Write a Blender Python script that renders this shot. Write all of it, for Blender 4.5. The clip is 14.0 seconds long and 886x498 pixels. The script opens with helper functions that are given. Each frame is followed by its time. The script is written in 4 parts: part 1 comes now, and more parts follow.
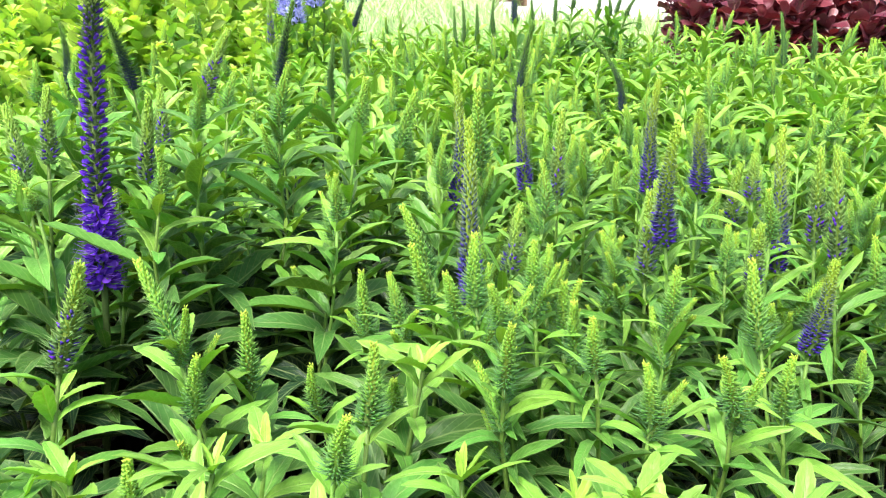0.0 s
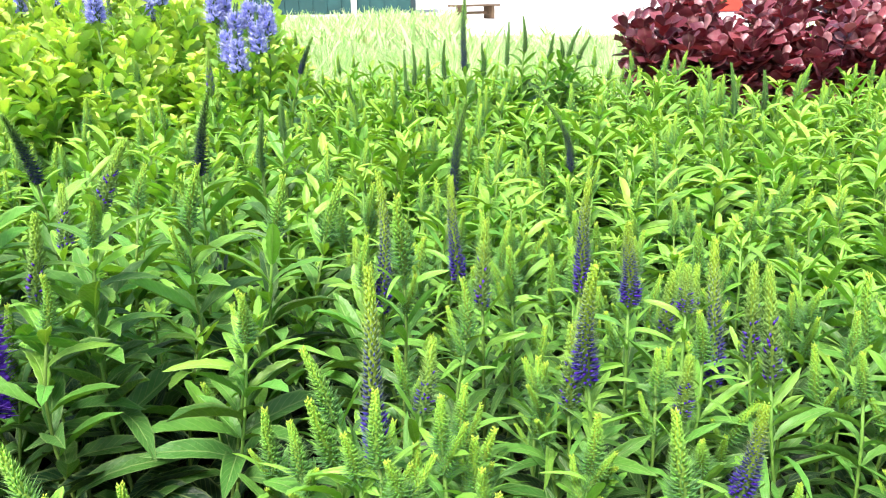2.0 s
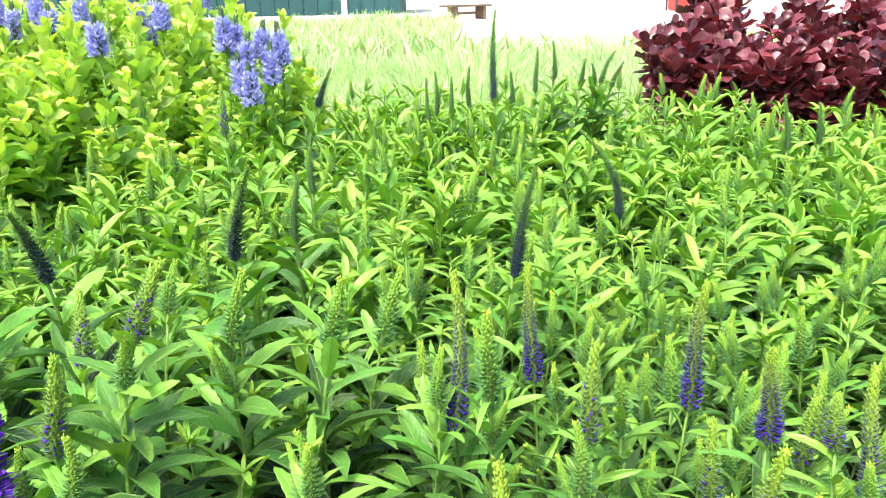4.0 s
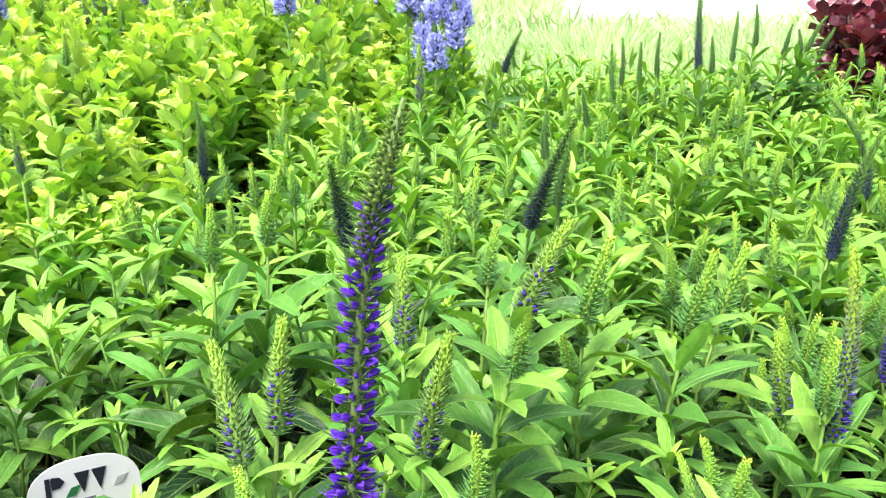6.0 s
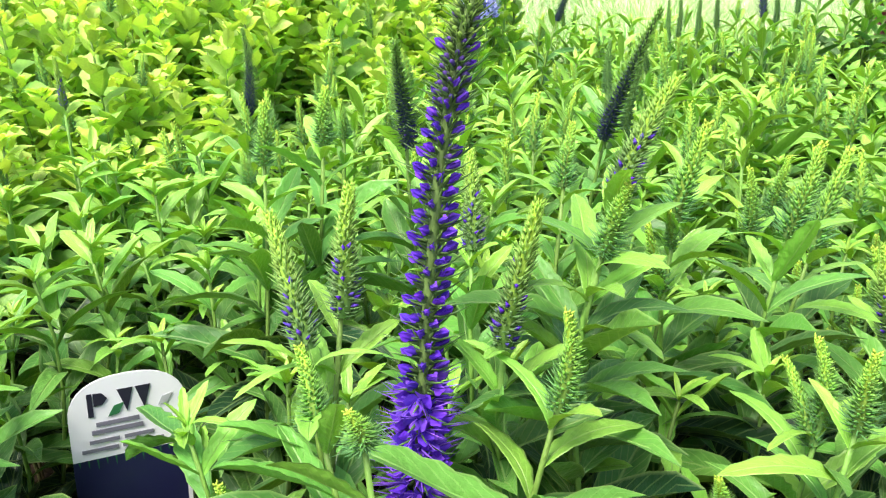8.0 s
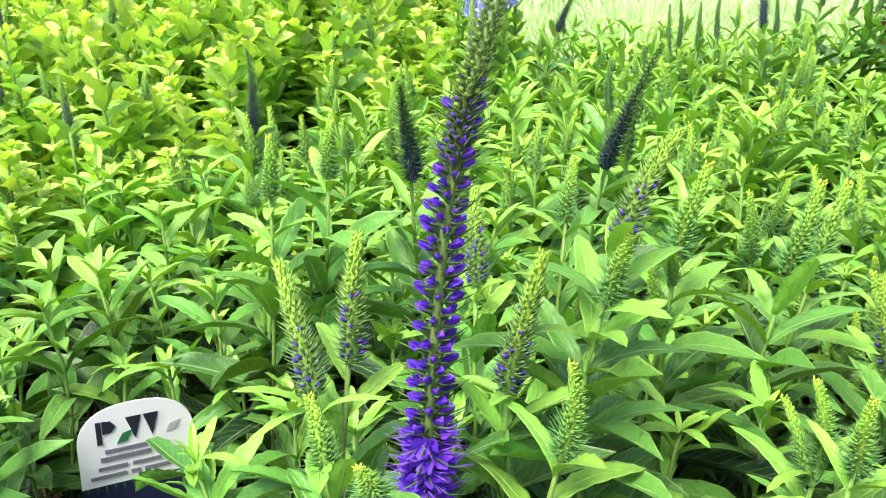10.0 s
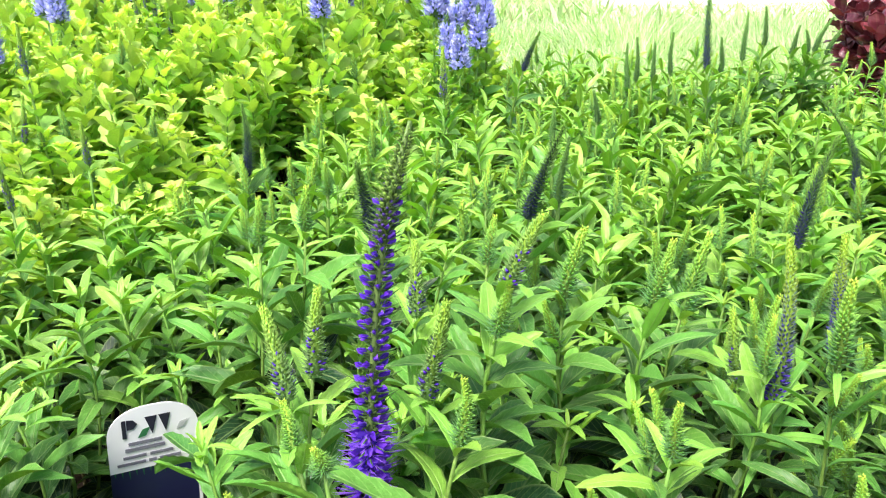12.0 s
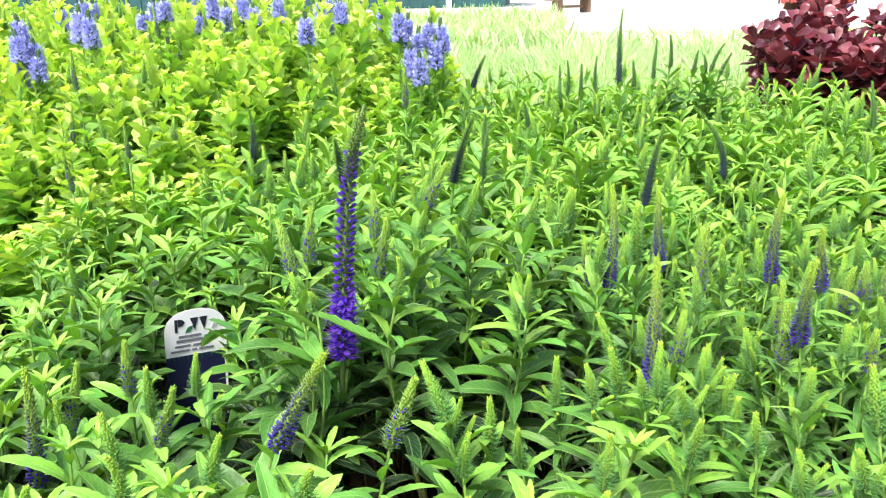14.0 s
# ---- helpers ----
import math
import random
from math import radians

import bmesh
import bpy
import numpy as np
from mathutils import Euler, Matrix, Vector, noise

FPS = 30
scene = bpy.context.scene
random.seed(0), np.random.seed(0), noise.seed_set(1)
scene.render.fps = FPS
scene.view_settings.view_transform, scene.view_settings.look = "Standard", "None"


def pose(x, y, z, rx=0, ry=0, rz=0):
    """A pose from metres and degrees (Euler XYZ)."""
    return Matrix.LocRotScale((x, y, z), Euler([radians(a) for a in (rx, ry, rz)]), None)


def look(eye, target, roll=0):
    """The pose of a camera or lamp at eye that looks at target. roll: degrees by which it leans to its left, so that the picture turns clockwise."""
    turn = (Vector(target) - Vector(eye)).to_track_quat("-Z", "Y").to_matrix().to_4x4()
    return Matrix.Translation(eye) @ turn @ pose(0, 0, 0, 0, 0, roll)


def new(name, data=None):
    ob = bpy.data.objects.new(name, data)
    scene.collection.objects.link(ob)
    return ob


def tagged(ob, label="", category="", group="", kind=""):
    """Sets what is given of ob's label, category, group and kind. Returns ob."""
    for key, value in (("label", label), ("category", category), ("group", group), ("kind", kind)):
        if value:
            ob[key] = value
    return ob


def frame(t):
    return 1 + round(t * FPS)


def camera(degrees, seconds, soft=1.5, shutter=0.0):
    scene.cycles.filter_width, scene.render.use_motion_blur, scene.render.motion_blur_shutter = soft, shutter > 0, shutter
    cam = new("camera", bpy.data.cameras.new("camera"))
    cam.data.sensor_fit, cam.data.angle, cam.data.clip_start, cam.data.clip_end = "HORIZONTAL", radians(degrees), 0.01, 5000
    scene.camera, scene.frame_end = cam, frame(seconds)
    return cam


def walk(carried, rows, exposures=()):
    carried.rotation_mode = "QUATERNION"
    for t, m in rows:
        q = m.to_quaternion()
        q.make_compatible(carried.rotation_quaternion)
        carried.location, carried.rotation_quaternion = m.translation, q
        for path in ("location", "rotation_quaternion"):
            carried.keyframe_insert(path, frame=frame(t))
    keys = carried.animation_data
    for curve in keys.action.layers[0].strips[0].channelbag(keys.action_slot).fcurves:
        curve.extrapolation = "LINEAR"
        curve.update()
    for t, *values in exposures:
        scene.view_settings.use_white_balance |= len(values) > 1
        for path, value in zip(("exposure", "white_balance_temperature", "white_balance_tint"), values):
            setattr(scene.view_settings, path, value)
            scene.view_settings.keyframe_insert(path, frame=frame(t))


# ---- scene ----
cam = camera(57.32, 14.0, 1.15)
PATH = [
    (0, (0.0578, 0.0982, 0.5477), (-0.0171, 1.9985, -0.0713), -0.83),
    (0.5, (0.0721, 0.1191, 0.5667), (0.0156, 2.0223, -0.0456), -1.02),
    (1, (0.0873, 0.1294, 0.5793), (0.0518, 2.0334, -0.0320), -0.90),
    (1.5, (0.0976, 0.1435, 0.5915), (0.0801, 2.0505, -0.0111), -0.84),
    (2, (0.0937, 0.1541, 0.6068), (0.0891, 2.0625, 0.0083), -0.77),
    (2.2, (0.0924, 0.1625, 0.6119), (0.0966, 2.0712, 0.0142), -0.73),
    (4.3, (0.0083, 0.2768, 0.6523), (0.0236, 2.1837, 0.0493), -1.21),
    (4.5, (-0.0117, 0.2823, 0.6530), (-0.0235, 2.1890, 0.0494), -1.18),
    (5, (-0.0666, 0.2984, 0.6540), (-0.1497, 2.2033, 0.0504), -1.12),
    (5.5, (-0.1065, 0.3233, 0.6366), (-0.2446, 2.2226, 0.0255), -1.15),
    (6, (-0.1333, 0.3401, 0.6176), (-0.3093, 2.2277, -0.0195), -1.09),
    (6.5, (-0.1414, 0.3546, 0.5987), (-0.3425, 2.2352, -0.0516), -1.10),
    (7, (-0.1502, 0.3609, 0.5804), (-0.3836, 2.2346, -0.0789), -1.24),
    (7.5, (-0.1530, 0.3623, 0.5664), (-0.4089, 2.2329, -0.0935), -1.31),
    (7.7, (-0.1536, 0.3593, 0.5611), (-0.4143, 2.2287, -0.1001), -1.27),
    (9.8, (-0.1601, 0.3582, 0.5777), (-0.4166, 2.2239, -0.0956), -1.21),
    (10, (-0.1567, 0.3595, 0.5818), (-0.4167, 2.2251, -0.0904), -1.33),
    (10.5, (-0.1499, 0.3557, 0.5922), (-0.4072, 2.2205, -0.0835), -1.32),
    (11, (-0.1376, 0.3367, 0.6077), (-0.3916, 2.2009, -0.0706), -1.38),
    (11.5, (-0.1264, 0.3005, 0.6266), (-0.3807, 2.1675, -0.0442), -1.23),
    (12, (-0.1080, 0.2534, 0.6469), (-0.3620, 2.1216, -0.0202), -1.23),
    (12.5, (-0.0881, 0.1844, 0.6647), (-0.3300, 2.0556, 0.0014), -1.17),
    (13, (-0.0707, 0.1077, 0.6737), (-0.3038, 1.9827, 0.0180), -1.17),
    (13.5, (-0.0483, 0.0341, 0.6740), (-0.2721, 1.9224, 0.0543), -1.27),
    (14, (-0.0364, -0.0336, 0.6668), (-0.2489, 1.8585, 0.0548), -1.26),
]
walk(cam, [(t, look(eye, target, roll)) for t, eye, target, roll in PATH], [(0.0, 1.09, 6450, 13)])

# ---- light ----
world = bpy.data.worlds.new("sky")
scene.world = world
world.use_nodes = True
wn = world.node_tree.nodes
sky = wn.new("ShaderNodeTexSky")
sky.sky_type, sky.sun_disc = "NISHITA", False
sky.sun_elevation, sky.sun_rotation = radians(58), radians(205)
sky.dust_density, sky.air_density = 4.0, 1.0
wn["Background"].inputs["Strength"].default_value = 0.135
world.node_tree.links.new(sky.outputs[0], wn["Background"].inputs["Color"])
sun = new("sun", bpy.data.lights.new("sun", "SUN"))
sun.data.energy, sun.data.angle, sun.data.color = 3.0, radians(24), (1.0, 0.965, 0.89)
sun.matrix_world = look((-1.3, -2.6, 5.0), (0, 0, 0))


# ---- materials ----
def material(name, rough=0.5, spec=0.5, sheen=0.0):
    m = bpy.data.materials.new(name)
    m.use_nodes = True
    b = m.node_tree.nodes["Principled BSDF"]
    b.inputs["Roughness"].default_value = rough
    b.inputs["Specular IOR Level"].default_value = spec
    b.inputs["Sheen Weight"].default_value = sheen
    b.inputs["Sheen Roughness"].default_value = 0.45
    return m, m.node_tree.nodes, m.node_tree.links, b


def math_node(n, l, op, a, b=None):
    q = n.new("ShaderNodeMath")
    q.operation = op
    for i, v in enumerate((a, b)):
        if v is None:
            continue
        if isinstance(v, (int, float)):
            q.inputs[i].default_value = v
        else:
            l.new(v, q.inputs[i])
    return q.outputs[0]


def plain(name, color, rough=0.6, scale=40.0, amount=0.35, bump=0.2, spec=0.4):
    """A surface with stains at two scales and a fine relief."""
    m, n, l, b = material(name, rough, spec)
    tc = n.new("ShaderNodeTexCoord")
    mix = n.new("ShaderNodeMix")
    mix.data_type = "RGBA"
    n1, n2 = n.new("ShaderNodeTexNoise"), n.new("ShaderNodeTexNoise")
    n1.inputs["Scale"].default_value, n2.inputs["Scale"].default_value = scale, scale * 0.12
    n1.inputs["Detail"].default_value = 6
    for q in (n1, n2):
        l.new(tc.outputs["Object"], q.inputs["Vector"])
    f = math_node(n, l, "MULTIPLY", n1.outputs["Fac"], n2.outputs["Fac"])
    f = math_node(n, l, "MULTIPLY", f, 2.4)
    l.new(f, mix.inputs["Factor"])
    mix.inputs[6].default_value = (*[c * (1 - amount) for c in color], 1)
    mix.inputs[7].default_value = (*[min(1, c * (1 + amount)) for c in color], 1)
    l.new(mix.outputs[2], b.inputs["Base Color"])
    bp = n.new("ShaderNodeBump")
    bp.inputs["Strength"].default_value, bp.inputs["Distance"].default_value = bump, 0.003
    l.new(n1.outputs["Fac"], bp.inputs["Height"])
    l.new(bp.outputs[0], b.inputs["Normal"])
    return m


def leaf_material(name, rough, spec, glow, rib, translucent=0.3, coat=0.0):
    """Leaf blade: tint held in the mesh, pale midrib and side veins along the UVs, mottling, a downy sheen, and light passing through."""
    m, n, l, b = material(name, rough, spec, 0.02)
    at = n.new("ShaderNodeAttribute")
    at.attribute_name = "tint"
    info, geo, tc = n.new("ShaderNodeObjectInfo"), n.new("ShaderNodeNewGeometry"), n.new("ShaderNodeTexCoord")
    uv = n.new("ShaderNodeSeparateXYZ")
    l.new(tc.outputs["UV"], uv.inputs[0])
    n1, n2 = n.new("ShaderNodeTexNoise"), n.new("ShaderNodeTexNoise")
    n1.inputs["Scale"].default_value, n2.inputs["Scale"].default_value = 9.0, 420.0
    l.new(geo.outputs["Position"], n1.inputs["Vector"])
    l.new(geo.outputs["Position"], n2.inputs["Vector"])
    hsv = n.new("ShaderNodeHueSaturation")
    l.new(at.outputs["Color"], hsv.inputs["Color"])
    r = math_node(n, l, "ADD", info.outputs["Random"], geo.outputs["Random Per Island"])
    r = math_node(n, l, "FRACT", r)
    hue = math_node(n, l, "ADD", math_node(n, l, "MULTIPLY", r, 0.016), 0.487)
    l.new(hue, hsv.inputs["Hue"])
    val = math_node(n, l, "ADD", math_node(n, l, "MULTIPLY", r, 0.40), 0.53)
    val = math_node(n, l, "ADD", val, math_node(n, l, "MULTIPLY", n1.outputs["Fac"], 0.25))
    val = math_node(n, l, "ADD", val, math_node(n, l, "MULTIPLY", n2.outputs["Fac"], 0.34))
    l.new(val, hsv.inputs["Value"])
    off = math_node(n, l, "ABSOLUTE", math_node(n, l, "SUBTRACT", uv.outputs["Y"], 0.5))
    line = n.new("ShaderNodeMapRange")
    line.inputs["From Min"].default_value, line.inputs["From Max"].default_value = 0.012, 0.05
    line.inputs["To Min"].default_value, line.inputs["To Max"].default_value = rib, 0.0
    l.new(off, line.inputs["Value"])
    slant = math_node(n, l, "SUBTRACT", math_node(n, l, "MULTIPLY", uv.outputs["X"], 9.0), math_node(n, l, "MULTIPLY", off, 5.0))
    wave = math_node(n, l, "SINE", math_node(n, l, "MULTIPLY", slant, 6.283))
    vein = math_node(n, l, "MULTIPLY", math_node(n, l, "GREATER_THAN", wave, 0.86), rib * 0.35)
    edge = n.new("ShaderNodeMapRange")
    edge.inputs["From Min"].default_value, edge.inputs["From Max"].default_value = 0.42, 0.5
    edge.inputs["To Min"].default_value, edge.inputs["To Max"].default_value = 0.0, rib * 0.9
    l.new(off, edge.inputs["Value"])
    pale = n.new("ShaderNodeMix")
    pale.data_type = "RGBA"
    both = math_node(n, l, "MAXIMUM", math_node(n, l, "MAXIMUM", line.outputs[0], vein), edge.outputs[0])
    l.new(both, pale.inputs["Factor"])
    l.new(hsv.outputs[0], pale.inputs[6])
    pale.inputs[7].default_value = (0.44, 0.60, 0.21, 1)
    l.new(pale.outputs[2], b.inputs["Base Color"])
    bp = n.new("ShaderNodeBump")
    bp.inputs["Strength"].default_value, bp.inputs["Distance"].default_value = 0.8, 0.0016
    n3 = n.new("ShaderNodeTexNoise")
    n3.inputs["Scale"].default_value = 130.0
    l.new(geo.outputs["Position"], n3.inputs["Vector"])
    h = math_node(n, l, "ADD", math_node(n, l, "MULTIPLY", n2.outputs["Fac"], 0.35), math_node(n, l, "MULTIPLY", n3.outputs["Fac"], 1.1))
    h = math_node(n, l, "SUBTRACT", h, both)
    gloss = math_node(n, l, "ADD", math_node(n, l, "MULTIPLY", n3.outputs["Fac"], 0.35), rough - 0.17)
    l.new(gloss, b.inputs["Roughness"])
    l.new(h, bp.inputs["Height"])
    l.new(bp.outputs[0], b.inputs["Normal"])
    b.inputs["Coat Weight"].default_value, b.inputs["Coat Roughness"].default_value = coat, 0.28
    tr = n.new("ShaderNodeBsdfTranslucent")
    lit = n.new("ShaderNodeMix")
    lit.data_type, lit.blend_type = "RGBA", "MULTIPLY"
    lit.inputs["Factor"].default_value = 1.0
    l.new(pale.outputs[2], lit.inputs[6])
    lit.inputs[7].default_value = (*glow, 1)
    l.new(lit.outputs[2], tr.inputs["Color"])
    ms = n.new("ShaderNodeMixShader")
    ms.inputs[0].default_value = translucent
    l.new(b.outputs[0], ms.inputs[1])
    l.new(tr.outputs[0], ms.inputs[2])
    l.new(ms.outputs[0], n["Material Output"].inputs["Surface"])
    return m


M_LEAF = leaf_material("speedwell_leaf", 0.42, 0.38, (1.7, 1.55, 0.25), 0.35, 0.16, 0.05)
M_GOLD = leaf_material("golden_leaf", 0.45, 0.45, (1.25, 1.3, 0.4), 0.24, 0.34)
M_RED = leaf_material("maroon_leaf", 0.36, 0.6, (1.6, 0.5, 0.4), 0.06, 0.14, 0.3)
M_SPIKE = leaf_material("spike", 0.6, 0.14, (1.2, 1.1, 0.9), 0.0, 0.18)
M_GRASS = leaf_material("grass_blade", 0.55, 0.3, (1.3, 1.25, 0.6), 0.0, 0.3)
M_STEM = leaf_material("stem", 0.5, 0.4, (1.0, 1.0, 0.6), 0.0, 0.05)
M_POT = plain("black_plastic", (0.010, 0.010, 0.011), 0.5, 60, 0.4, 0.15, 0.3)
M_SOIL = plain("potting_soil", (0.035, 0.024, 0.016), 0.95, 160, 0.6, 1.0, 0.1)
M_MAT = plain("weed_fabric", (0.012, 0.013, 0.012), 0.85, 90, 0.5, 0.4, 0.2)
M_WHITE = plain("tag_white", (0.82, 0.83, 0.85), 0.35, 30, 0.04, 0.02, 0.5)
M_NAVY = plain("tag_navy", (0.012, 0.013, 0.06), 0.35, 30, 0.2, 0.02, 0.5)
M_INK = plain("tag_ink", (0.02, 0.02, 0.035), 0.5, 30, 0.1, 0.0, 0.3)
M_PRINT = plain("tag_print", (0.17, 0.17, 0.21), 0.5, 30, 0.1, 0.0, 0.3)
M_TAGLEAF = plain("tag_leaf_green", (0.03, 0.16, 0.06), 0.5, 30, 0.1, 0.0, 0.3)
M_TAGGREY = plain("tag_leaf_grey", (0.4, 0.42, 0.42), 0.5, 30, 0.1, 0.0, 0.3)
M_PAVE = plain("pale_concrete", (0.72, 0.70, 0.66), 0.9, 6, 0.12, 0.4, 0.2)
M_WOOD = plain("weathered_wood", (0.16, 0.11, 0.07), 0.8, 25, 0.4, 0.4, 0.2)
M_TEAL = plain("teal_siding", (0.02, 0.075, 0.075), 0.6, 3, 0.3, 0.2, 0.3)
M_CREAM = plain("cream_trim", (0.6, 0.58, 0.5), 0.7, 5, 0.1, 0.1, 0.3)
M_SIGNRED = plain("red_paint", (0.55, 0.05, 0.03), 0.5, 5, 0.15, 0.1, 0.4)
M_ROOF = plain("dark_roof", (0.06, 0.06, 0.065), 0.8, 12, 0.3, 0.3, 0.2)


# ---- mesh helpers ----
class Builder:
    """Collects vertices, faces, UVs and tints of many small pieces for one mesh."""

    def __init__(self):
        self.v, self.f, self.uv, self.c, self.m, self.n = [], [], [], [], [], 0

    def add(self, v, f, uv, c, mat=0):
        v = np.asarray(v, float)
        c = np.asarray(c, float)
        if c.ndim == 1:
            c = np.tile(c, (len(v), 1))
        self.v.append(v)
        self.c.append(c)
        self.uv.append(np.asarray(uv, float) if uv is not None else np.full((len(v), 2), (0.5, 0.25)))
        n = self.n
        self.f.extend([tuple(i + n for i in q) for q in f])
        self.m.extend([mat] * len(f))
        self.n += len(v)

    def mesh(self, name, mats, smooth=True):
        me = bpy.data.meshes.new(name)
        v = np.concatenate(self.v)
        me.from_pydata(v.tolist(), [], self.f)
        uv, c = np.concatenate(self.uv), np.concatenate(self.c)
        loops = np.empty(len(me.loops), np.int32)
        me.loops.foreach_get("vertex_index", loops)
        layer = me.uv_layers.new(name="UVMap")
        layer.data.foreach_set("uv", uv[loops].ravel().astype(np.float32))
        tint = me.color_attributes.new("tint", "FLOAT_COLOR", "POINT")
        tint.data.foreach_set("color", np.c_[c, np.ones(len(c))].ravel().astype(np.float32))
        for m in mats:
            me.materials.append(m)
        me.polygons.foreach_set("material_index", np.array(self.m, np.int32))
        me.polygons.foreach_set("use_smooth", np.full(len(self.m), smooth))
        me.update()
        return me


def bm_mesh(name, bm, mat, smooth=False):
    me = bpy.data.meshes.new(name)
    bm.to_mesh(me)
    bm.free()
    me.materials.append(mat)
    me.polygons.foreach_set("use_smooth", np.full(len(me.polygons), smooth))
    return me


def part(name, me, parent, label="", m=None):
    ob = new(name, me)
    ob.parent = parent
    if m is not None:
        ob.matrix_basis = m
    if label:
        tagged(ob, label)
    return ob


def thing(name, label, category, group="", kind="", at=(0, 0, 0), data=None, turn=0):
    ob = new(name, data)
    ob.matrix_basis = pose(*at, 0, 0, turn)
    return tagged(ob, label, category, group, kind)


def move(v, m):
    m = np.array(m)
    return v @ m[:3, :3].T + m[:3, 3]


def aim(at, d, roll=0.0, scale=(1, 1, 1)):
    """A pose whose x axis points along d from the point at, with its z axis as near up as may be."""
    x = Vector(d).normalized()
    y = Vector((0, 0, 1)).cross(x)
    y = y.normalized() if y.length > 1e-4 else Vector((0, 1, 0))
    z = x.cross(y)
    m = Matrix((x, y, z)).transposed().to_4x4()
    m.translation = at
    return m @ Matrix.Rotation(roll, 4, "X") @ Matrix.Diagonal((*scale, 1))


def up_aim(at, d, turn=0.0, s=1.0):
    """A pose whose z axis points along d."""
    q = Vector((0, 0, 1)).rotation_difference(Vector(d))
    return Matrix.Translation(at) @ q.to_matrix().to_4x4() @ Matrix.Rotation(turn, 4, "Z") @ Matrix.Scale(s, 4)


def blade(segs, width, arch, fold, serr, twist=0.0, wave=0.0, shape=(0.75, 1.15), across=2, curl=0.0):
    """A leaf of length 1 along x: a blade with a midrib fold, an arching tip and a toothed margin."""
    v, f, uv = [], [], []
    k = 2 * across + 1
    peak = (shape[0] / (shape[0] + shape[1])) ** shape[0] * (shape[1] / (shape[0] + shape[1])) ** shape[1]
    for i in range(segs + 1):
        u = i / segs
        w = width * max(0.03, (u ** shape[0]) * ((1 - u) ** shape[1]) / peak) if i else width * 0.1
        tooth = 1 + serr * (1 if i % 2 else -1)
        a = twist * u
        for j in range(k):
            s = (j - across) / across
            y = 0.5 * w * s * (tooth if abs(s) == 1 else 1)
            z = fold * abs(y) - curl * abs(s) ** 3 * w * 0.4 + wave * math.sin(u * 9 + s) * w
            px = u * (1 - 0.12 * abs(arch) * u)
            v.append((px, y * math.cos(a) - z * math.sin(a), y * math.sin(a) + z * math.cos(a) - arch * u * u + 0.25 * arch * u))
            uv.append((u, 0.5 + 0.5 * s))
    for i in range(segs):
        for j in range(k - 1):
            p = i * k + j
            f.append((p, p + k, p + k + 1, p + 1))
    return np.array(v), f, np.array(uv)


def tube(points, radii, sides=5):
    """A tapered tube through points."""
    v, f = [], []
    pts = [Vector(p) for p in points]
    for i, p in enumerate(pts):
        d = (pts[min(i + 1, len(pts) - 1)] - pts[max(i - 1, 0)]).normalized()
        a = d.orthogonal().normalized() if abs(d.z) < 0.9 else Vector((1, 0, 0)).cross(d).normalized()
        b = d.cross(a)
        for j in range(sides):
            t = 2 * math.pi * j / sides
            v.append(p + radii[i] * (math.cos(t) * a + math.sin(t) * b))
    for i in range(len(pts) - 1):
        for j in range(sides):
            f.append((i * sides + j, i * sides + (j + 1) % sides, (i + 1) * sides + (j + 1) % sides, (i + 1) * sides + j))
    f.append(tuple(range((len(pts) - 1) * sides, len(pts) * sides)))
    return np.array([tuple(q) for q in v]), f


def mixc(a, b, t):
    t = min(1, max(0, t))
    return np.array(a) * (1 - t) + np.array(b) * t


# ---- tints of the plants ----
# The oldest leaf tint is near black: shade between stems painted into the colour.
OLD_SHADED, MID, YOUNG, TIP = (0.010, 0.042, 0.014), (0.102, 0.303, 0.045), (0.236, 0.518, 0.062), (0.46, 0.66, 0.085)
STEM_LOW, STEM_TOP = (0.12, 0.09, 0.04), (0.15, 0.30, 0.05)
VIOLET, VIOLET_DEEP, VIOLET_LIGHT = (0.135, 0.030, 0.58), (0.06, 0.022, 0.34), (0.34, 0.14, 0.80)
SLATE, CALYX, LIME = (0.065, 0.085, 0.20), (0.10, 0.21, 0.05), (0.34, 0.52, 0.05)
SKYBLUE, SKYPALE = (0.26, 0.29, 0.82), (0.66, 0.68, 0.96)


# ---- flower spikes ----
def teardrop(sides=4):
    v = [(0, 0, 0)]
    for x, r in ((0.38, 0.5), (0.78, 0.36)):
        v += [(x, r * math.cos(2 * math.pi * j / sides), r * math.sin(2 * math.pi * j / sides)) for j in range(sides)]
    v.append((1, 0, 0))
    s = sides
    f = [(0, 1 + (j + 1) % s, 1 + j) for j in range(s)]
    f += [(1 + j, 1 + (j + 1) % s, 1 + s + (j + 1) % s, 1 + s + j) for j in range(s)]
    f += [(1 + s + j, 1 + s + (j + 1) % s, 1 + 2 * s) for j in range(s)]
    return np.array(v), f


DROP = np.array([(0, 0, 0), (0.45, 0.5, 0.1), (0.45, -0.3, 0.4), (0.45, -0.2, -0.45), (1, 0, 0)])
DROP_F = [(0, 2, 1), (0, 3, 2), (0, 1, 3), (1, 2, 4), (2, 3, 4), (3, 1, 4)]
DROP6, DROP6_F = teardrop(6)
BRACT = np.array([(0, 0.5, 0), (0, -0.25, 0.43), (0, -0.25, -0.43), (1, 0, 0.3)])
BRACT_F = [(0, 1, 3), (1, 2, 3), (2, 0, 3)]
NEEDLE = np.array([(0, 0.5, 0), (0, -0.25, 0.43), (0, -0.25, -0.43), (0.55, 0.3, 0.1), (0.55, -0.2, 0.36), (0.55, -0.2, -0.16), (1, 0, 0.42)])
